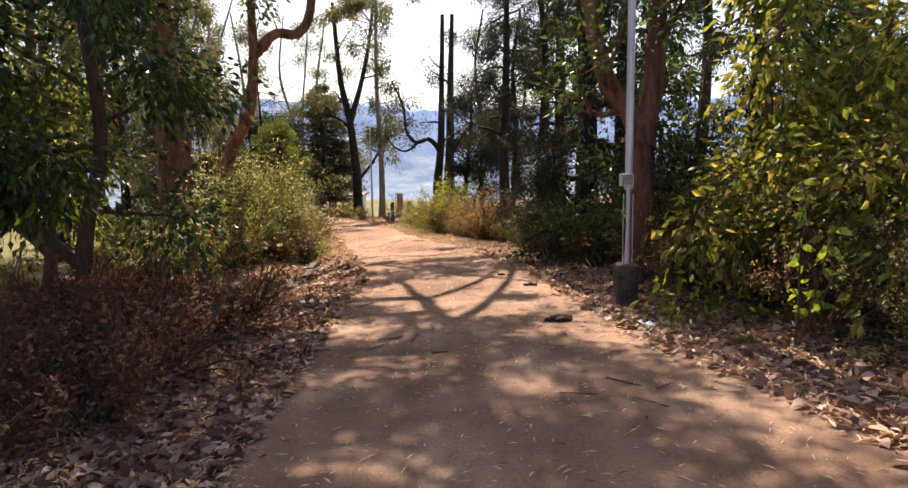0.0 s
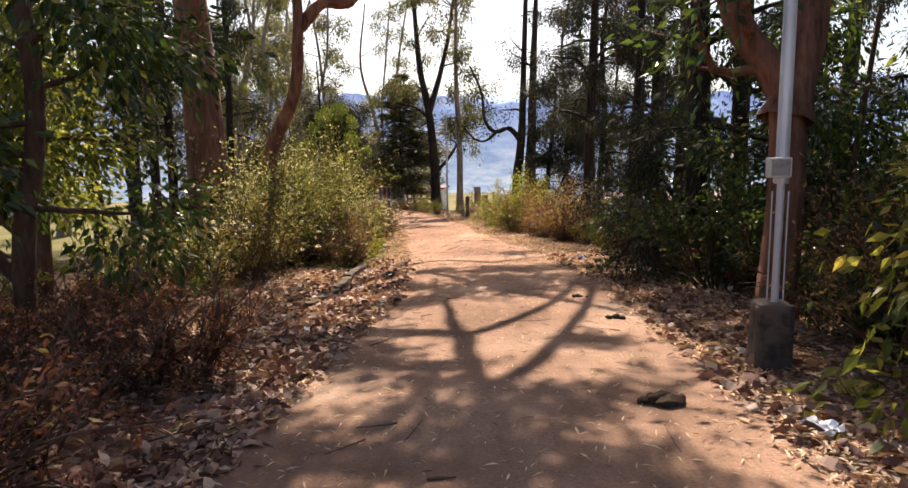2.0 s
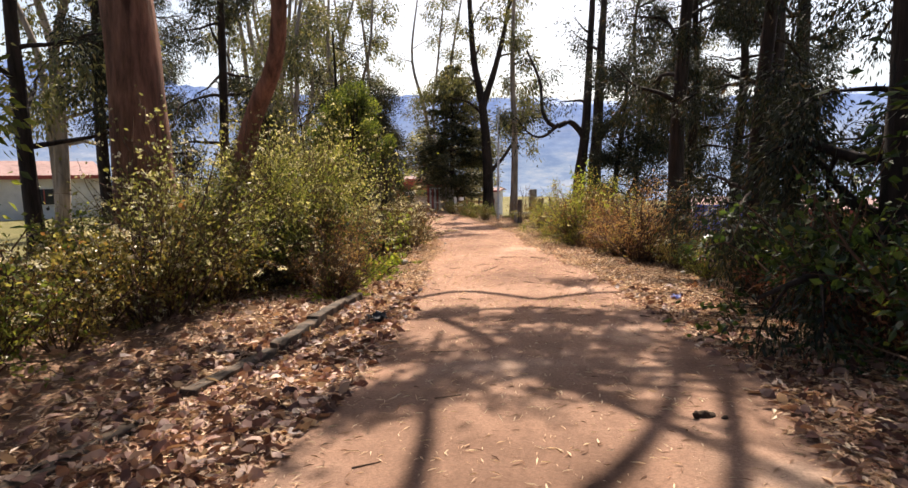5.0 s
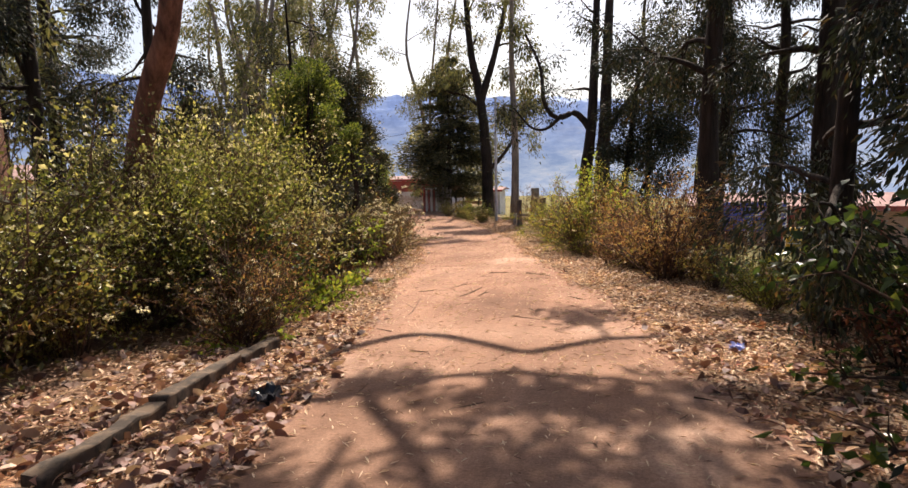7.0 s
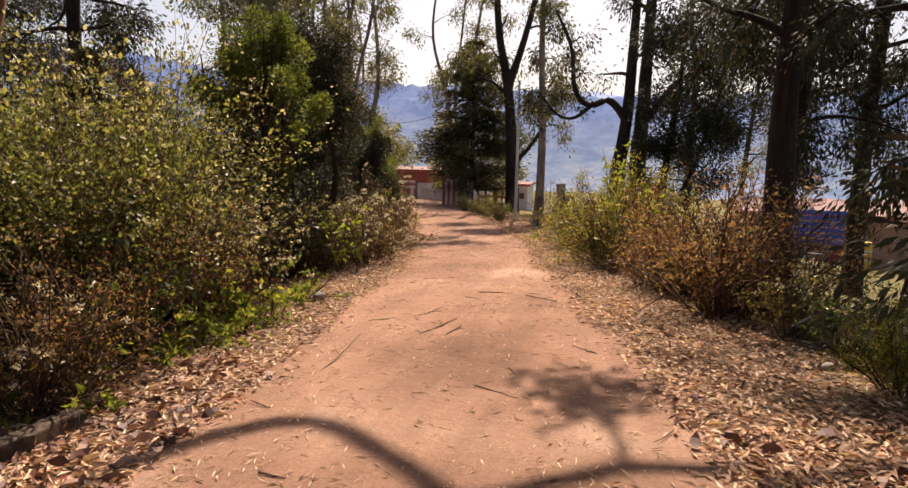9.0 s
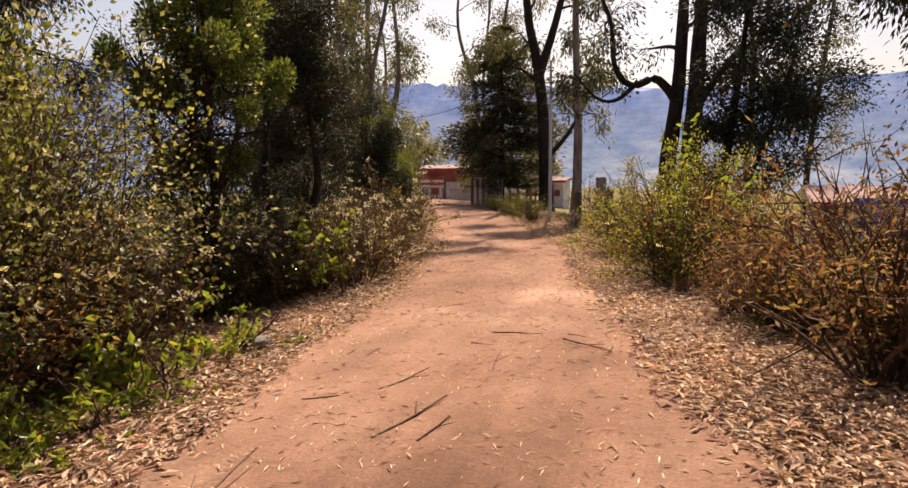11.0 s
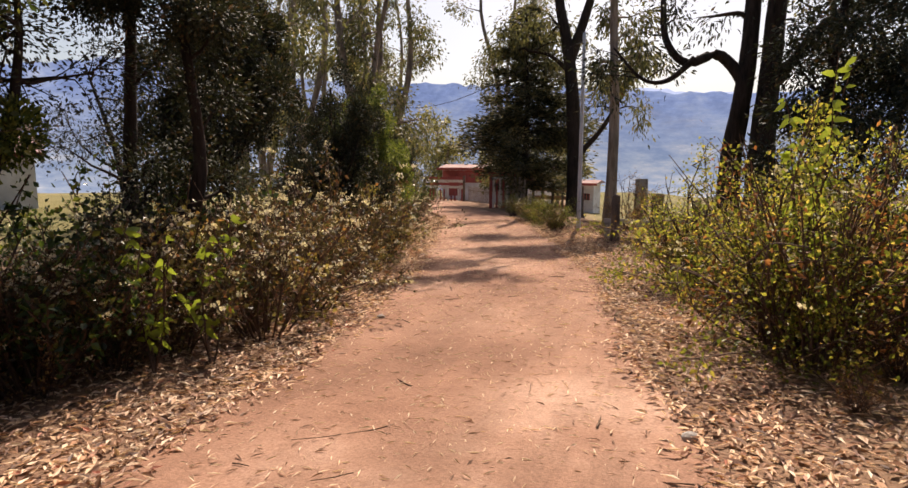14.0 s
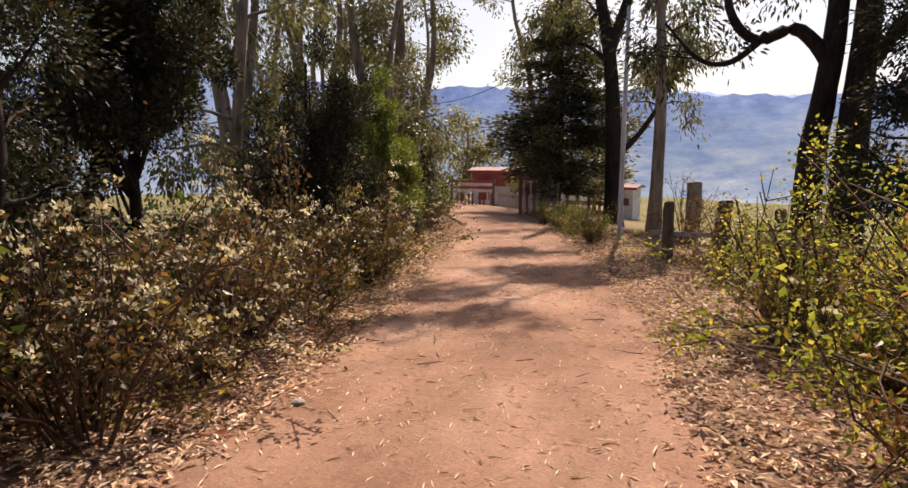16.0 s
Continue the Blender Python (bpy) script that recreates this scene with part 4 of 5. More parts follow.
for k, (x, y, h) in enumerate([(2.2, 46, 16), (5.5, 52, 16), (-12.5, 20.5, 13), (-11.0, 17.0, 12), (-16, 17, 14)]):
    tree("gum_tree", x, y, "slim dark gum tree with crooked limbs", "tree", [(straight(h, (R.uniform(-1, 1), 0), 0.5, 390 + k), 0.17, 0.06)],
         DARK_BARK, EUCA, 395 + k, (13, 0.22), ("leaf", 0.15, 0.3), (0.65, 70), 4, 0.03, 0.5, (1.4, 2.8), GUMS, 8)
for k, (x, y, h) in enumerate([(-29, 79, 9), (-23, 84, 10), (-16.5, 83, 9), (-33, 70, 9)]):
    tree("leafy_tree", x, y, "pale leafy tree behind the far houses", "tree", [(straight(h, (0.3, 0), 0.5, 700 + k), 0.2, 0.06), ([(0, 0, 0.6), (1.2, 0, 3), (2.0, 0, h * 0.7)], 0.12, 0.05)],
         GREY_BARK, PALE, 710 + k, (13, 0.12), ("leaf", 0.3, 0.4), (1.0, 55), 4, 0.0, 0.3, (1.6, 3.2), "trees behind the houses", 7)
conifer(-11.6, 54.2, 11.5, 8.6, "dark spreading conifer beside the plank gate", 401, per=50, needle=(0.13, 0.3))
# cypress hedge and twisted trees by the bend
# two of the bushes wear the copy painted as if sunlit
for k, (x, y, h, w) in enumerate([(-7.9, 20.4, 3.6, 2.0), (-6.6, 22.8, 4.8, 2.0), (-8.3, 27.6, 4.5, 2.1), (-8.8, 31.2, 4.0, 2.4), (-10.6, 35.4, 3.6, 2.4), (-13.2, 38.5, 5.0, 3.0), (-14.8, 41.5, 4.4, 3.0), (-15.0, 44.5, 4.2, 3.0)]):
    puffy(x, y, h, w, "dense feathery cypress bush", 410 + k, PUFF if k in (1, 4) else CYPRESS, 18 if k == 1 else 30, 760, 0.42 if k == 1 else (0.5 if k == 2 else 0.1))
TWISTED = "twisted trees in the thicket"
tree("twisted_tree", -7.2, 25.2, "low twisted tree with dark gnarled limbs", "tree",
     [([(0, 0, -0.2), (0.02, 0, 0.5), (-0.08, 0, 1.0), (-0.4, 0.1, 1.35), (-0.5, 0.2, 1.9), (-0.35, 0.2, 3.4)], 0.15, 0.06), ([(0, 0, 0.8), (0.35, 0, 1.15), (0.62, 0.05, 1.4), (0.7, 0.1, 2.0), (0.55, 0.1, 3.2)], 0.12, 0.05)],
     DARK_BARK, CYPRESS, 430, (5, 0.55), ("needle", 0.046, 0.5), (0.4, 200), 4, 0.0, 0.1, (0.5, 1.1), TWISTED, 9,
     masses=[(-7.6, 25.4, 2.5, 0.62, 15000), (-6.75, 25.3, 2.6, 0.7, 17000), (-7.2, 25.2, 3.4, 0.75, 17000), (-6.3, 25.4, 2.0, 0.45, 8000), (-8.3, 25.5, 3.3, 0.55, 9000)])
tree("twisted_tree", -7.5, 23.5, "low twisted tree with dark gnarled limbs", "tree",
     [([(0, 0, -0.2), (0.05, 0, 1.2), (-0.1, 0, 2.4), (0.15, 0.1, 4.2), (0.1, 0.1, 6.5)], 0.15, 0.02), ([(0.05, 0, 1.0), (-0.5, -0.1, 1.7), (-0.8, 0, 2.8), (-1.0, 0, 4.4)], 0.1, 0.012), ([(0, 0, 1.5), (0.5, 0.1, 2.0), (0.7, 0.2, 3.0), (0.6, 0.2, 4.0)], 0.07, 0.012)],
     DARK_BARK, CYPRESS, 431, (10, 0.35), ("needle", 0.05, 0.45), (0.35, 60), 7, 0.02, 0.1, (0.7, 1.6), TWISTED, 9)
tree("twisted_tree", -9.9, 27.6, "low twisted tree with dark gnarled limbs", "tree",
     [([(0, 0, -0.2), (0.1, 0, 0.8), (0.5, 0.1, 1.4), (0.7, 0.3, 2.6), (0.4, 0.2, 4.5)], 0.16, 0.015), ([(0.05, 0, 0.7), (-0.5, -0.1, 1.3), (-0.9, 0, 2.2), (-1.5, 0, 3.6)], 0.12, 0.012)],
     DARK_BARK, CYPRESS, 432, (10, 0.35), ("needle", 0.05, 0.45), (0.35, 60), 7, 0.02, 0.1, (0.7, 1.6), TWISTED, 8)

# ---------- shrubs along both verges ----------
def row(kinds, y0, y1, step, edge, off, size, seed, n=1):
    g = np.random.default_rng(seed)
    y = y0
    while y < y1:
        for _ in range(n):
            yy = y + g.uniform(-0.4, 0.4) * step
            o = g.uniform(*off)
            x = float(left_edge(yy)) - o if edge == "l" else float(right_edge(yy)) + o
            shrub(kinds[int(g.integers(len(kinds)))], x, yy, g.uniform(*size))
        y += step


row(["dry"], 3.4, 8.4, 0.5, "l", (0.85, 3.6), (0.9, 1.3), 1, 2)
row(["dry"], 8.2, 11.0, 0.6, "l", (2.4, 4.2), (0.75, 1.0), 31, 2)
row(["green", "flower", "olive"], 10.6, 14.2, 0.75, "l", (2.9, 4.3), (0.95, 1.25), 2, 2)
row(["tall", "olive", "green"], 14.0, 16.0, 0.7, "l", (2.5, 3.9), (0.85, 1.05), 32, 2)
row(["flower", "olive", "tan"], 16.6, 18.8, 0.75, "l", (1.1, 2.2), (0.7, 1.0), 3, 1)
row(["flower", "olive", "tan", "dark"], 17.3, 20.2, 0.7, "l", (1.2, 2.9), (0.9, 1.4), 4, 2)
row(["dark", "flower"], 21.0, 24.2, 0.9, "l", (2.4, 3.8), (0.6, 0.95), 44, 2)
row(["flower", "dark", "flower"], 22.6, 25.0, 0.6, "l", (1.5, 2.6), (0.85, 1.1), 45, 2)
row(["flower", "flower", "olive"], 24.8, 34.0, 0.85, "l", (0.8, 2.4), (1.0, 1.4), 5, 2)
row(["flower", "dark"], 34.0, 48.0, 1.3, "l", (1.2, 2.5), (0.85, 1.1), 6, 1)
row(["dark", "green"], 15.0, 22.0, 1.4, "l", (4.4, 6.5), (0.9, 1.4), 7, 1)
row(["grass"], 7.0, 17.0, 0.45, "l", (4.6, 9.5), (0.6, 1.0), 27, 1)
row(["fern"], 8.0, 16.0, 1.6, "l", (4.4, 7), (1.0, 1.6), 28, 1)
row(["dark"], 22.0, 36.0, 1.2, "l", (2.8, 4.5), (0.9, 1.3), 77, 1)
row(["tall"], 13.5, 20.2, 1.0, "l", (2.6, 3.8), (0.9, 1.3), 9, 1)
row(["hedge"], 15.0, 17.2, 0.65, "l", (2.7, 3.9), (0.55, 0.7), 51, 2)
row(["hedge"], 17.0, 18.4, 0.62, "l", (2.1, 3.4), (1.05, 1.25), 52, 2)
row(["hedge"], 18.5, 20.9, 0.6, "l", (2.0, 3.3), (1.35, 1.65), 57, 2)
row(["tan"], 15.5, 34, 2.3, "l", (1.2, 1.9), (0.5, 0.8), 10, 1)
row(["fern"], 16.5, 21.5, 0.9, "l", (0.8, 1.4), (0.7, 1.2), 8, 1)
row(["dark", "dry", "tan"], 5.6, 11.5, 0.6, "r", (1.5, 3.0), (0.9, 1.3), 11, 2)
row(["green", "tan", "hedge"], 2.5, 7.4, 0.7, "r", (1.4, 2.7), (0.6, 0.95), 12, 1)
row(["dark", "green"], 3, 12, 1.3, "r", (3.6, 5.5), (1.4, 1.9), 19, 1)
row(["dry", "dry", "dark"], 11.0, 16.5, 0.65, "r", (1.2, 2.8), (1.0, 1.4), 13, 2)
row(["dry", "dark", "dry"], 7.6, 15.0, 0.7, "r", (2.2, 3.8), (1.2, 1.6), 56, 2)
row(["dark", "olive", "bush"], 16.5, 21.2, 0.6, "r", (1.9, 3.4), (0.5, 0.75), 14, 2)
row(["tan", "tan", "rust", "bush"], 21.4, 24.4, 0.5, "r", (1.4, 2.7), (0.85, 1.3), 15, 2)
row(["rust"], 23.4, 25.2, 0.5, "r", (1.0, 1.8), (0.35, 0.55), 55, 1)
row(["bush", "bush", "bush", "rust"], 25.9, 28.0, 0.6, "r", (1.4, 2.9), (1.0, 1.35), 16, 2)
row(["bush", "bush", "olive", "bush", "tan"], 27.4, 30.6, 0.6, "r", (1.2, 2.6), (0.95, 1.25), 36, 2)
row(["olive", "green"], 38.0, 46.5, 0.8, "r", (0.4, 1.3), (0.55, 0.85), 17, 1)
row(["grass", "tan", "grass"], 30.5, 42.0, 0.7, "r", (1.9, 4.5), (0.6, 0.9), 18, 1)
row(["grass"], 2.5, 8, 0.8, "r", (0.6, 1.5), (0.5, 0.75), 20, 1)


# ---------- saplings with large leaves, each leaf its own piece ----------
def sapling(x, y, height, n, seed, size=0.135):
    g = np.random.default_rng(seed)
    ob = thing("sapling", (x, y, gz(x, y)), "young sapling with large fresh yellow-green leaves", "sapling", "bright saplings by the lane")
    V, F = large_leaf(np.zeros((1, 3)), np.array([[1.0, 0, 0.15]]), 1.0, 0.42, np.random.default_rng(3), 0.4, 0)
    shape = mesh("leaf", V, F, BRIGHT)
    for s in range(3):
        an = g.uniform(0, 6.28)
        pts, rad = limb((0, 0, -0.05), (0.25 * np.cos(an), 0.25 * np.sin(an), 1), height * g.uniform(0.8, 1.05), 0.011, g, 9, 0.16, 0.02, 0.4)
        part("stem", mesh("stem", *tube(pts, rad, 6), TWIG, True), ob)
        for q in range(n // 3):
            u = g.uniform(2.2, 7.99)
            k, f = int(u), u % 1
            p = pts[k] * (1 - f) + pts[k + 1] * f
            part("leaf", shape, ob, at=pose(*p, g.uniform(-25, 25), g.uniform(-15, 55), g.uniform(0, 360)) @ Matrix.Diagonal((*[size * g.uniform(0.6, 1.2)] * 3, 1)))


for k, (x, y, h, n) in enumerate([(-5.45, 24.3, 1.5, 90), (-5.7, 23.9, 1.35, 75), (-0.55, 26.7, 2.9, 75), (-0.2, 26.0, 2.4, 60), (3.1, 5.4, 1.7, 60), (-5.6, 19.3, 2.6, 66)]):
    sapling(x, y, h, n, 500 + k)

# ---------- leaf litter ----------
n = 190000
y = np.concatenate([R.uniform(1.0, 22, 112000), R.uniform(20, 44, 78000)])
left = R.uniform(0, 1, n) < 0.5
o = np.abs(R.standard_normal(n)) * np.where(left | (y < 11), 1.35, 1.75) - 0.1 - 0.09 * np.sin(1.9 * y + 3 * left) * np.sin(0.7 * y) - 0.25 * R.uniform(0, 1, n) ** 4
x = np.where(left, left_edge(y) - o, right_edge(y) + o)
inside = o < 0
z = np.where(inside, lane(y) + tilt(x, y) + 0.055, ground_z(x, y) + 0.012) + R.uniform(0, 0.03, n)
D = np.stack([R.standard_normal(n), R.standard_normal(n), R.uniform(-0.12, 0.25, n)], -1)
V, F = leaf_blades(np.stack([x, y, z], -1), D, 0.066, 0.25, R, 0.35, 0.7, True)
tagged(new("leaf_litter", mesh("leaf_litter", V, F, LITTER)), "dry brown and tan leaves strewn along the verges", "leaf litter", kind="stuff")

n = 13000
y = 1 + 17 * R.beta(1.0, 1.7, n)
left = R.uniform(0, 1, n) < 0.72
o = np.abs(R.standard_normal(n)) * 1.3 - 0.2
x = np.where(left, left_edge(y) - o, right_edge(y) + o)
z = np.where(o < 0, lane(y) + tilt(x, y) + 0.055, ground_z(x, y) + 0.025) + R.uniform(0, 0.03, n)
D = np.stack([R.standard_normal(n), R.standard_normal(n), R.uniform(-0.1, 0.45, n)], -1)
V, F = large_leaf(np.stack([x, y, z], -1), D, 0.115, 0.46, R, 0.45, 0.45)
tagged(new("leaf_litter", mesh("leaf_litter", V, F, BROADLITTER)), "broad reddish-brown fallen leaves on the verges", "leaf litter", kind="stuff")

# small bits blown over the lane itself
n = 21000
y = np.concatenate([R.uniform(1.5, 16, 5500), R.uniform(15, 42, 15500)])
x = left_edge(y) + (right_edge(y) - left_edge(y)) * R.beta(0.9, 0.9, n)
D = np.stack([R.standard_normal(n), R.standard_normal(n), R.uniform(-0.05, 0.12, n)], -1)
V, F = leaf_blades(np.stack([x, y, lane(y) + tilt(x, y) + 0.057 + R.uniform(0, 0.01, n)], -1), D, 0.052, 0.12, R, 0.3, 0.85, True)
tagged(new("leaf_scatter", mesh("leaf_scatter", V, F, STRAW)), "straw and narrow leaves scattered on the lane", "leaf litter", kind="stuff")


def road_z(x, y):
    return float(lane(y) + tilt(x, y)) + 0.054


def fallen_stick(x, y, length, turn, thick, seed):
    g = np.random.default_rng(seed)
    ob = thing("stick", (x, y, road_z(x, y) + thick), "thin dry stick lying on the lane", "stick", "sticks on the lane", turn=turn)
    pts, rad = limb((-length / 2, 0, 0), (1, 0, 0), length, thick, g, 7, 0.12, 0, 0.5)
    pts[:, 2] = np.abs(pts[:, 2]) * 0.3
    part("shaft", mesh("shaft", *tube(pts, rad, 5), STICK, True), ob)
    if length > 0.3:
        tp, tr = limb(pts[3], (1, g.choice([-1, 1]) * 0.8, 0.05), length * 0.3, thick * 0.6, g, 4, 0.1, 0, 0.5)
        part("side_twig", mesh("side_twig", *tube(tp, tr, 4), STICK, True), ob)


for k, (x, y, ln, tn, th) in enumerate([(-2.6, 18.1, 1.25, 98, 0.014), (-2.05, 19.55, 0.8, 72, 0.018), (-1.85, 19.4, 0.4, 80, 0.014), (-1.24, 21.6, 0.55, -30, 0.014), (-0.15, 5.67, 0.16, 10, 0.02), (-2.0, 22.0, 0.5, 20, 0.012),
                                        (-2.4, 20.3, 0.5, 60, 0.012), (-0.9, 17.5, 0.45, -20, 0.01), (0.2, 9.6, 0.6, 0, 0.008), (-1.5, 6.2, 0.5, 150, 0.012), (-1.9, 20.9, 0.6, 100, 0.012)]):
    fallen_stick(x, y, ln, tn, th * 0.6, 600 + k)
for k in range(60):
    y = R.uniform(3, 34)
    f = R.uniform(0.06, 0.94)
    fallen_stick(float(left_edge(y) * (1 - f) + right_edge(y) * f), y, R.uniform(0.1, 0.34), R.uniform(0, 360), R.uniform(0.003, 0.008), 640 + k)

# ---------- kerb, pole and small things by the lane ----------
kerb = thing("kerb", (0, 0, 0), "broken earth-stained concrete kerb half buried in leaves", "kerb")
for k, (x0, y0, x1, y1, up) in enumerate([(-3.02, 8.2, -3.05, 9.4, 0.01), (-3.04, 9.5, -3.1, 11.1, 0.02), (-3.1, 11.2, -3.17, 12.7, 0.05), (-3.18, 12.75, -3.38, 14.0, 0.1), (-3.4, 14.04, -3.6, 15.35, 0.12), (-3.6, 15.4, -3.7, 16.3, 0.11)]):
    bm = bmesh.new()
    L = math.hypot(x1 - x0, y1 - y0)
    box(bm, 0, 0, 0, 0.15, L, 0.3, 0.02)
    bmesh.ops.subdivide_edges(bm, edges=[e_ for e_ in bm.edges if e_.calc_length() > 0.5], cuts=7)
    for v in bm.verts:
        v.co += noise.noise_vector(v.co * 4 + Vector((k * 5, 0, 0))) * 0.03 + noise.noise_vector(v.co * 17 + Vector((k * 5, 0, 0))) * 0.012
    xm, ym = (x0 + x1) / 2, (y0 + y1) / 2
    part("kerb_stone", bm, kerb, KERBSTONE, at=pose(xm, ym, gz(xm, ym) + up - 0.13, math.degrees(-0.05), 0, math.degrees(math.atan2(y1 - y0, x1 - x0)) - 90))


def cylinder(bm, x, y, z0, z1, r0, r1, seg=14, bevel=0.0):
    got = bmesh.ops.create_cone(bm, cap_ends=True, segments=seg, radius1=r0, radius2=r1, depth=z1 - z0, matrix=Matrix.Translation((x, y, (z0 + z1) / 2)))
    if bevel:
        bmesh.ops.bevel(bm, geom=list({e_ for v in got["verts"] for e_ in v.link_edges if abs(e_.verts[0].co.z - e_.verts[1].co.z) < 1e-4}), offset=bevel, segments=2, affect="EDGES")
    return bm


PX, PY = 2.28, 7.95
pole = thing("utility_pole", (PX, PY, gz(PX, PY)), "slim galvanised pole with a switch box in a concrete footing", "pole")
bm = box(bmesh.new(), 0, 0, 0.2, 0.28, 0.28, 0.76, 0.04)
bmesh.ops.subdivide_edges(bm, edges=bm.edges[:], cuts=2)
for v in bm.verts:
    v.co += noise.noise_vector(v.co * 7) * 0.014
part("footing", bm, pole, FOOTING, "rough earth-stained concrete footing")
part("lower_tube", cylinder(bmesh.new(), 0.02, 0, 0.55, 1.62, 0.03, 0.03), pole, GALV)
part("upper_tube", cylinder(bmesh.new(), 0.02, 0, 1.6, 7.2, 0.05, 0.045, 16), pole, GALV)
part("joint_collar", cylinder(bmesh.new(), 0.02, 0, 1.56, 1.66, 0.06, 0.06, 16, 0.008), pole, GALV)
for dx in (-0.05, 0.075):
    part("stay_wire", cylinder(bmesh.new(), dx, -0.02, 0.6, 1.5, 0.006, 0.006, 6), pole, GALV)
sw = part("switch_box", box(bmesh.new(), -0.03, -0.07, 1.69, 0.17, 0.1, 0.16, 0.012), pole, painted("grey_plastic", (0.62, 0.60, 0.56), (0.4, 0.36, 0.32), 0.58, 0.5), "pale grey switch box")
part("lid_seam", box(bmesh.new(), -0.03, -0.122, 1.69, 0.14, 0.006, 0.13, 0.002), sw, CONCRETE)


def crumpled(name, x, y, w, d, mat, label, cat, seed, lift=0.05, cut=9):
    bm = bmesh.new()
    bmesh.ops.create_grid(bm, x_segments=cut, y_segments=cut, size=0.5)
    for v in bm.verts:
        nv = noise.noise_vector(Vector((v.co.x * 5 + seed, v.co.y * 5, seed)))
        v.co = Vector((v.co.x * w + nv.x * 0.03, v.co.y * d + nv.y * 0.03, 0.03 + lift * (nv.z + 0.6)))
    me = bpy.data.meshes.new(name)
    bm.to_mesh(me), bm.free()
    me.materials.append(mat)
    ob = tagged(new(name, me), label, cat)
    ob.matrix_basis = pose(x, y, gz(x, y) + 0.01, 0, 0, seed * 37)
    mod = ob.modifiers.new("thick", "SOLIDIFY")
    mod.thickness = 0.003


PAPER = painted("crumpled_paper", (0.80, 0.80, 0.86), (0.66, 0.66, 0.80), 0.6, 0.6)
crumpled("paper_scrap", 2.05, 6.47, 0.24, 0.2, PAPER, "crumpled white paper on leaf litter", "litter", 1)
crumpled("wrapper", 1.28, 16.3, 0.16, 0.12, painted("blue_plastic", (0.25, 0.32, 0.75), (0.8, 0.8, 0.85), 0.5, 0.35), "small blue and white plastic wrapper", "litter", 2)
crumpled("paper_scrap", -2.45, 9.6, 0.12, 0.1, PAPER, "crumpled white paper on leaf litter", "litter", 3)
crumpled("black_bag", -2.62, 14.4, 0.3, 0.22, painted("black_plastic", (0.02, 0.02, 0.025), (0.05, 0.05, 0.05), 0.55, 0.4), "torn black plastic bag on the verge", "litter", 4, 0.1)


def lumps(name, x, y, n, r, mat, label, cat, seed):
    g = np.random.default_rng(seed)
    ob = thing(name, (x, y, road_z(x, y) - 0.012), label, cat)
    for _ in range(n):
        bm = bmesh.new()
        c = Vector((g.uniform(-1, 1) * r * 1.4, g.uniform(-1, 1) * r * 0.7, r * g.uniform(0.2, 0.6))) if n > 1 else Vector((0, 0, r * 0.3))
        bmesh.ops.create_icosphere(bm, subdivisions=2, radius=r * g.uniform(0.3, 0.6) * (1 if n > 1 else 2), matrix=Matrix.Translation(c))
        for v in bm.verts:
            v.co += noise.noise_vector(v.co * 14) * r * 0.3
            v.co.z = max(v.co.z * 0.75, 0)
        part("lump", bm, ob, mat)


DUNG = earth("dried_dung", [(0.3, (0.03, 0.02, 0.015)), (0.7, (0.08, 0.055, 0.04))], 60, 3, 0.02)
lumps("dung_pile", 1.2, 6.85, 7, 0.11, DUNG, "dark dried dung pile on the lane", "dung", 1)
lumps("dung_pile", 0.9, 11.2, 5, 0.09, DUNG, "dark dried dung pile on the lane", "dung", 2)
lumps("dung_pile", 1.25, 9.7, 5, 0.08, DUNG, "dark dried dung pile on the lane", "dung", 3)
STONE = painted("pale_stone", (0.42, 0.38, 0.34), (0.26, 0.22, 0.19), 0.5, 0.9)
for k, (x, y, r) in enumerate([(-4.49, 21.05, 0.11), (0.7, 15.9, 0.05), (1.7, 19.0, 0.06), (-1.4, 23.9, 0.05), (-4.8, 26.2, 0.06)]):
    lumps("stone", x, y, 1, r, STONE, "pale rough stone lying by the lane", "stone", 20 + k)


# ---------- posts and rail beyond the bend ----------
POSTWOOD = bark_of("grey_post_wood", (0.07, 0.05, 0.04), (0.20, 0.15, 0.12), 16, 0.02)


def post(name, x, y, h, r, mat, label, seed, square=False, lean=0):
    bm = bmesh.new()
    if square:
        box(bm, 0, 0, h / 2 - 0.1, r * 2, r * 2, h + 0.2, 0.03)
    else:
        cylinder(bm, 0, 0, -0.2, h, r * 1.05, r * 0.88, 10, 0.02)
    bmesh.ops.subdivide_edges(bm, edges=[e_ for e_ in bm.edges if e_.calc_length() > 0.3], cuts=5)
    for v in bm.verts:
        v.co += noise.noise_vector(v.co * 3 + Vector((seed, 0, 0))) * r * 0.3
    me = bpy.data.meshes.new(name)
    bm.to_mesh(me), bm.free()
    me.materials.append(mat)
    tagged(new(name, me), label, "post", "fence posts by the bend").matrix_basis = pose(x, y, gz(x, y), 0, lean, seed * 20)


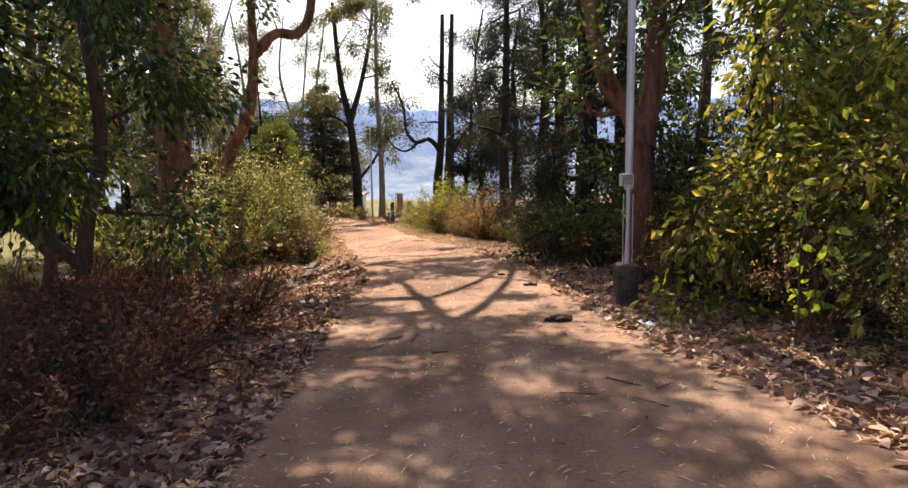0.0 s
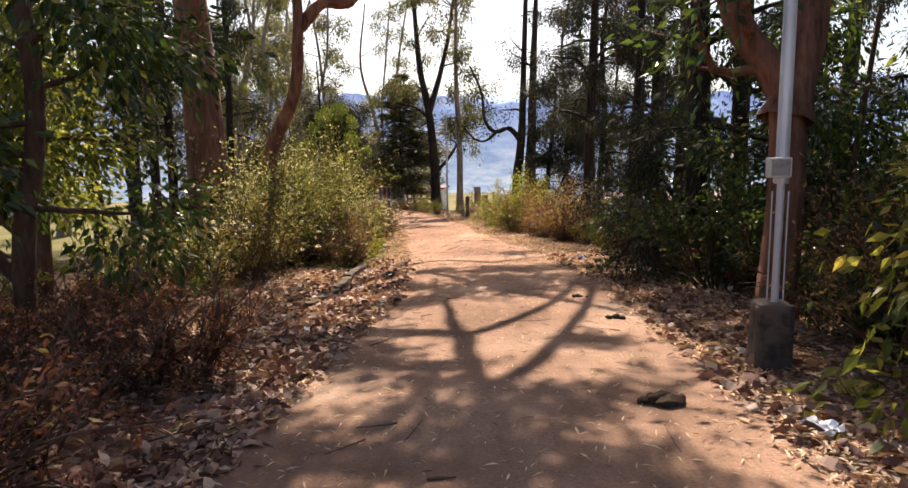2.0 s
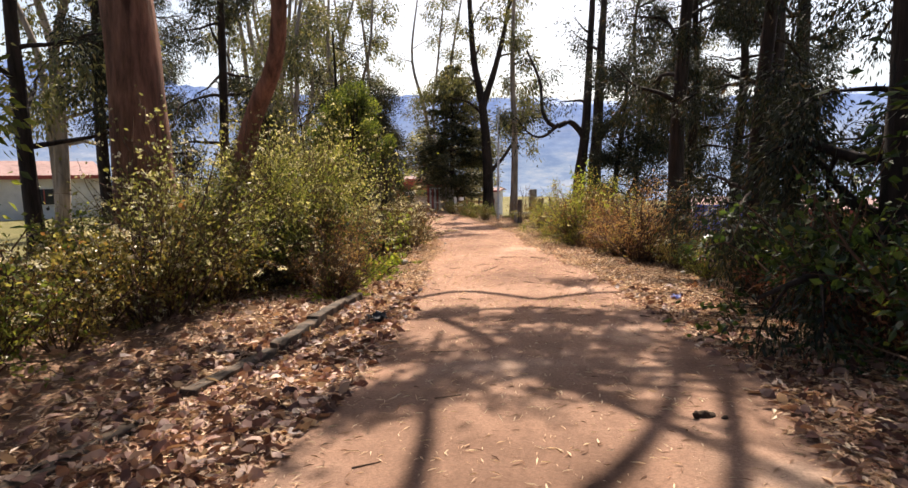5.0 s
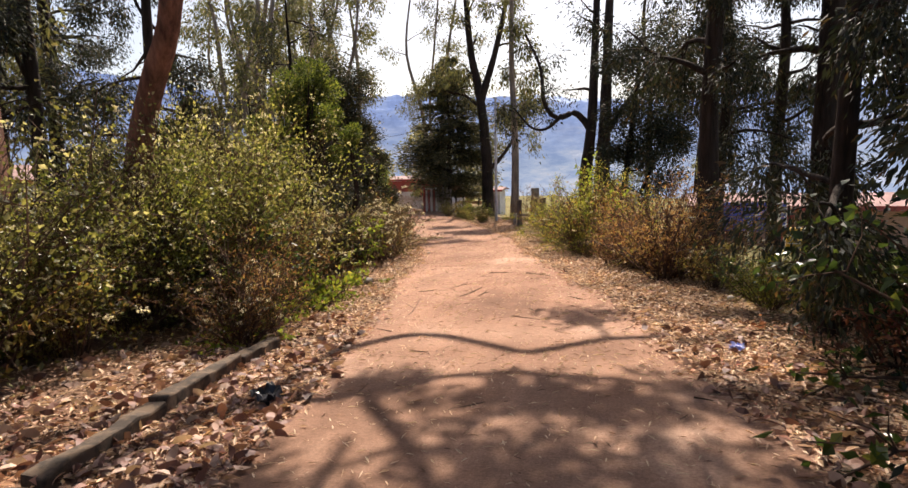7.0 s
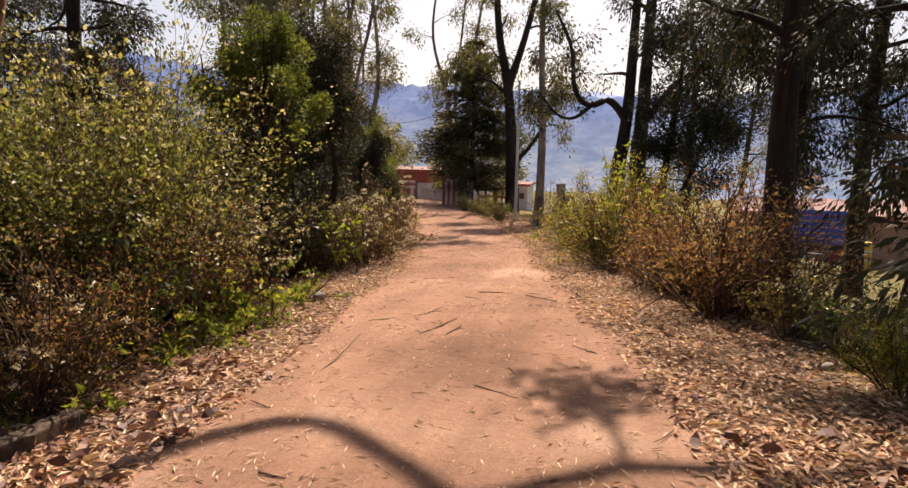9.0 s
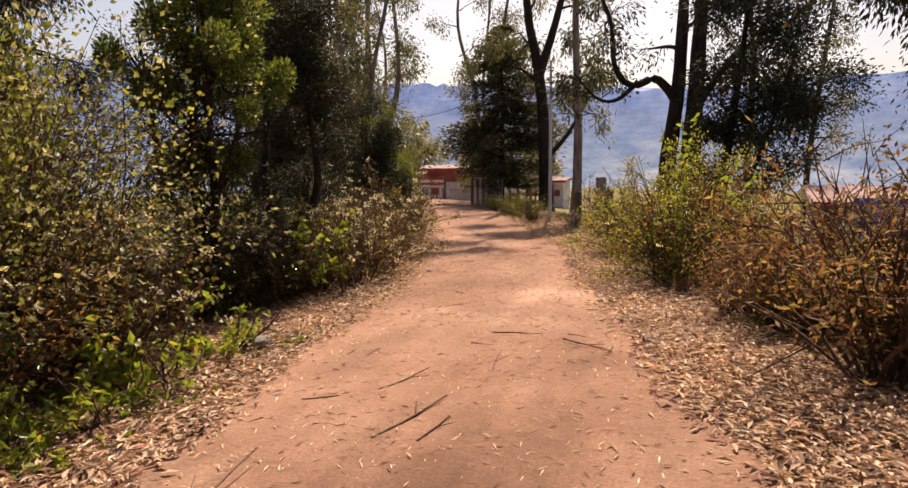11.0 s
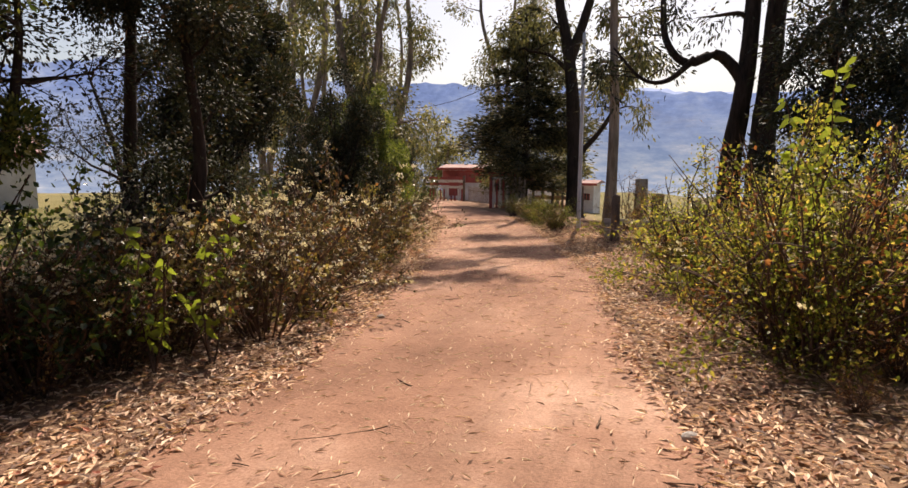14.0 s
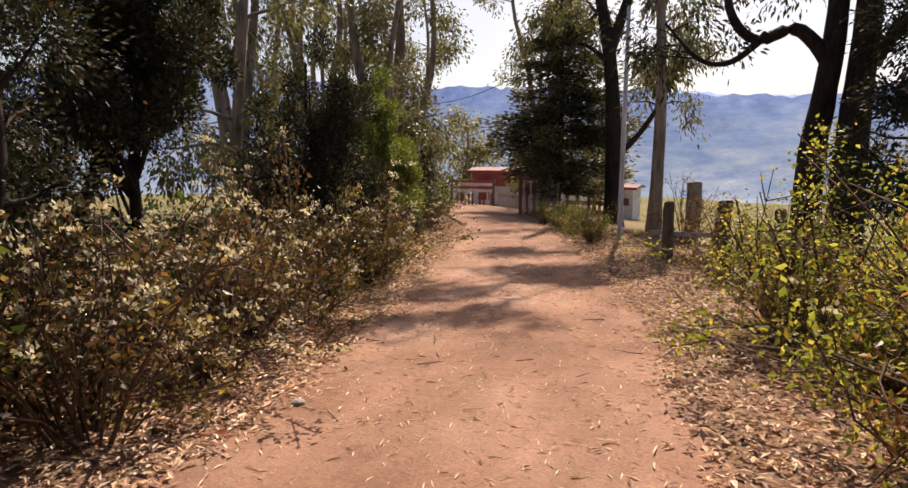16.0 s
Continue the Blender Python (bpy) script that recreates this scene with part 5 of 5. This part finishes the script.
post("fence_post", -3.6, 35.7, 1.15, 0.12, POSTWOOD, "rough dark wooden fence post", 1)
post("fence_post", -2.62, 35.0, 1.2, 0.15, POSTWOOD, "rough dark wooden fence post", 2, lean=4)
post("fence_post", -1.7, 34.2, 1.1, 0.1, POSTWOOD, "rough dark wooden fence post", 3)
post("fence_post", -0.2, 29.6, 1.2, 0.1, POSTWOOD, "rough dark wooden fence post", 4)
post("stone_pillar", -3.8, 43.0, 1.8, 0.2, CONCRETE, "rough pale concrete pillar", 5, True)
post("stone_pillar", 0.8, 32.0, 1.7, 0.18, CONCRETE, "rough pale concrete pillar", 6, True)
post("concrete_post", 4.1, 8.0, 1.25, 0.09, CONCRETE, "weathered concrete post in the thicket", 7, True)
rail = thing("low_rail", (-2.7, 36.4, gz(-2.7, 36.4)), "low pale concrete rail on short blocks", "rail")
part("bar", box(bmesh.new(), 0, 0, 0.42, 2.6, 0.1, 0.1, 0.015), rail, STONE)
for dx in (-1.2, -0.4, 0.4, 1.2):
    part("block", box(bmesh.new(), dx, 0, 0.17, 0.14, 0.14, 0.42, 0.015), rail, CONCRETE)
tp = thing("street_pole", (-5.26, 39.3, gz(-5.26, 39.3)), "thin pale metal street pole", "pole")
part("tube", cylinder(bmesh.new(), 0, 0, -0.2, 5.9, 0.07, 0.05), tp, GALV)
part("cap", cylinder(bmesh.new(), 0, 0, 5.88, 5.96, 0.06, 0.04, 14, 0.01), tp, GALV)

# ---------- plank gates, fence and houses at the far end ----------
REDWOOD = painted("red_painted_wood", (0.32, 0.06, 0.05), (0.20, 0.10, 0.08), 0.55, 0.7)
GREYPLANK = painted("sun_bleached_plank", (0.38, 0.32, 0.28), (0.20, 0.15, 0.12), 0.52, 0.85)
WHITEPLANK = painted("whitewashed_plank", (0.66, 0.63, 0.58), (0.36, 0.30, 0.25), 0.56, 0.8)
ORANGEPLANK = painted("orange_brown_plank", (0.40, 0.20, 0.11), (0.22, 0.13, 0.09), 0.52, 0.85)


def plank(parent, x, z, w, h, mat, y=0.0, name="plank", thick=0.03, tilt=0.0):
    part(name, box(bmesh.new(), 0, 0, 0, w, thick, h, 0.006), parent, mat, at=pose(x, y, z, 0, tilt, 0))


gate = thing("field_gate", (-21.4, 64.8, gz(-21.4, 64.8)), "weathered plank gate with level boards over pickets", "gate", turn=12)
for k, z in enumerate((1.78, 1.54, 1.3, 1.06)):
    plank(gate, 0, z, 3.1, 0.2, REDWOOD if k % 2 == 0 else WHITEPLANK, 0.03, "rail_board")
for k in range(11):
    plank(gate, -1.45 + k * 0.29, 0.45, 0.13, 0.95, REDWOOD if k % 3 else WHITEPLANK, 0, "picket", 0.025, R.uniform(-2, 2))
for x in (-1.62, 1.62):
    plank(gate, x, 0.95, 0.17, 2.0, POSTWOOD, 0, "gate_post", 0.17)

door = thing("plank_door", (-12.5, 53.0, gz(-12.5, 53.0)), "narrow plank door in a red wooden frame", "gate", turn=14)
for x in (-0.62, 0.62):
    plank(door, x, 1.0, 0.16, 2.1, REDWOOD, 0, "frame_post", 0.14)
plank(door, 0, 1.95, 1.5, 0.2, REDWOOD, 0, "lintel", 0.16)
plank(door, 0, 1.72, 1.2, 0.12, WHITEPLANK, -0.03, "cross_board")
for k in range(6):
    plank(door, -0.46 + k * 0.185, 0.85, 0.12, 1.6, WHITEPLANK if k % 2 == 0 else REDWOOD, 0, "slat", 0.03)
lean = thing("leaning_boards", (-11.55, 52.7, gz(-11.55, 52.7)), "grey boards leaning beside the plank door", "boards", turn=10)
for k in range(6):
    plank(lean, -0.4 + k * 0.17, 0.85 + R.uniform(-0.1, 0.12), 0.14, 1.8, GREYPLANK, R.uniform(-0.05, 0.1), "board", 0.03, R.uniform(-7, 7))
fence = thing("plank_fence", (-9.9, 55.6, gz(-9.9, 55.6)), "orange-brown plank fence overgrown with shrubs", "fence", turn=6)
for z in (0.5, 1.0, 1.5):
    plank(fence, 0, z, 3.0, 0.24, ORANGEPLANK, 0.05, "rail_board")
for k in range(6):
    plank(fence, -1.45 + k * 0.58, 0.85, 0.14, 1.75, POSTWOOD, 0, "fence_post", 0.12, R.uniform(-3, 3))
low = thing("picket_fence", (-15.8, 59.5, gz(-15.8, 59.5)), "low grey picket fence between the gates", "fence", turn=-48)
plank(low, 0, 0.75, 7.6, 0.1, GREYPLANK, 0.04, "rail_board")
for k in range(31):
    plank(low, -3.65 + k * 0.24, 0.5, 0.09, 1.05 + R.uniform(-0.1, 0.15), GREYPLANK, 0, "picket", 0.03, R.uniform(-4, 4))


def house(name, x, y, turn, w, d, h, roof, wall_mat, roof_mat, label, openings, z=None):
    ob = thing(name, (x, y, gz(x, y) if z is None else z), label, "house", turn=turn)
    part("wall", box(bmesh.new(), 0, 0, h / 2 - 0.4, w, d, h + 0.8), ob, wall_mat)
    bm = bmesh.new()
    o = 0.4
    vs = [bm.verts.new(c) for c in ((-w / 2 - o, -d / 2 - o, h), (w / 2 + o, -d / 2 - o, h), (w / 2 + o, d / 2 + o, h), (-w / 2 - o, d / 2 + o, h), (-w / 2 - o, 0, h + roof), (w / 2 + o, 0, h + roof))]
    for f in ((0, 1, 5, 4), (3, 4, 5, 2), (0, 4, 3), (1, 2, 5), (0, 3, 2, 1)):
        bm.faces.new([vs[q] for q in f])
    part("roof", bm, ob, roof_mat)
    part("fascia", box(bmesh.new(), 0, -d / 2 - o - 0.03, h - 0.06, w + 2 * o, 0.05, 0.22), ob, REDWOOD)
    for kind, px, pz, pw, ph, mat in openings:
        op = part(kind, box(bmesh.new(), px, -d / 2 - 0.02, pz, pw, 0.08, ph, 0.01), ob, mat)
        if kind == "window":
            for q in (-0.5, 0.0, 0.5):
                part("bar", box(bmesh.new(), px + q * pw, -d / 2 - 0.07, pz, 0.06, 0.05, ph), op, REDWOOD)
    return ob


WHITEWALL = painted("whitewashed_wall", (0.62, 0.60, 0.57), (0.45, 0.40, 0.35), 0.58, 0.9, 0, 2)
PINKROOF = painted("faded_pink_sheet_roof", (0.34, 0.21, 0.19), (0.24, 0.13, 0.11), 0.52, 0.9, 0.0, 3)
BRICKWALL = painted("pinkish_rendered_wall", (0.42, 0.26, 0.19), (0.28, 0.17, 0.12), 0.52, 0.9, 0, 2)
DARKGLASS = painted("dark_window_glass", (0.03, 0.035, 0.04), (0.06, 0.06, 0.06), 0.6, 0.12)
house("red_house", -20.2, 74.5, 8, 9.5, 5, 3.1, 0.35, WHITEWALL, PINKROOF, "low white house with red trim and pinkish sheet roof",
      [("red_band", 0, 2.35, 9.4, 1.1, REDWOOD), ("door", -3.6, 1.6, 1.0, 2.0, REDWOOD), ("window", 0.5, 1.5, 1.4, 0.9, DARKGLASS)])
house("white_hut", -11.9, 76.5, -6, 1.2, 2.2, 2.7, 0.3, WHITEWALL, PINKROOF, "small white hut with a pale sheet roof", [("window", 0, 1.5, 0.5, 0.6, DARKGLASS)])
house("brick_house", 9.2, 42, -4, 10, 5, 2.3, 0.5, BRICKWALL, PINKROOF, "pinkish rendered house behind the trees", [("door", -1.5, 1.0, 0.9, 1.9, REDWOOD), ("window", -3.2, 1.3, 1.2, 0.9, DARKGLASS), ("window", 1.6, 1.3, 1.3, 0.9, DARKGLASS)])
house("field_house", -34, 36, 60, 8, 5, 2.6, 0.9, WHITEWALL, PINKROOF, "pale house with a red roof across the field", [("window", 1, 1.4, 1.2, 0.9, DARKGLASS)])
BLUE = painted("blue_tarpaulin", (0.06, 0.09, 0.42), (0.30, 0.32, 0.55), 0.56, 0.45)
tarp = thing("tarpaulin", (5.6, 36.8, gz(5.6, 36.8)), "blue striped tarpaulin hung on a wooden frame", "tarpaulin", turn=-6)
for k in range(6):
    plank(tarp, 0, 0.65 + k * 0.2, 2.6, 0.16, BLUE, 0, "strip", 0.03)
for x in (-1.3, 0, 1.3):
    plank(tarp, x, 0.85, 0.09, 1.9, WHITEPLANK, 0.06, "stake", 0.09)
drum = thing("drum", (7.3, 36.9, gz(7.3, 36.9)), "yellow metal drum beside the tarpaulin", "drum")
part("barrel", cylinder(bmesh.new(), 0, 0, -0.05, 0.9, 0.3, 0.3, 20, 0.02), drum, painted("yellow_drum", (0.55, 0.36, 0.04), (0.3, 0.16, 0.06), 0.56, 0.5))
for z in (0.3, 0.6):
    part("hoop", cylinder(bmesh.new(), 0, 0, z - 0.02, z + 0.02, 0.315, 0.315, 20, 0.01), drum, GALV)


# ---------- rough stick fence behind the verge ----------
sf = thing("stick_fence", (0.55, 26.0, gz(0.55, 26.0)), "rough fence of dry sticks and thin poles", "fence", turn=118)
for k in range(9):
    pts, rad = limb((-2.2 + k * 0.55, 0, -0.1), (R.uniform(-0.12, 0.12), R.uniform(-0.1, 0.1), 1), R.uniform(1.0, 1.5), R.uniform(0.018, 0.04), R, 5, 0.08, 0, 0.7)
    part("stake", mesh("stake", *tube(pts, rad, 6), STICK, True), sf)
for z in (0.35, 0.7, 1.05):
    pts, rad = limb((-2.4, 0.03, z), (1, 0, R.uniform(-0.04, 0.04)), 4.8, 0.022, R, 9, 0.05, 0, 0.6)
    part("cross_pole", mesh("cross_pole", *tube(pts, rad, 6), STICK, True), sf)

# a sagging cable between the street pole and the far gate
cable = smooth_line([(-5.26, 39.3, gz(-5.26, 39.3) + 5.7), (-13.5, 46, 3.1), (-24, 55, 4.4)], 24)
tagged(new("overhead_cable", mesh("overhead_cable", *tube(cable, np.full(24, 0.012), 5), DARK_BARK, True)), "thin dark overhead cable from the street pole", "cable")
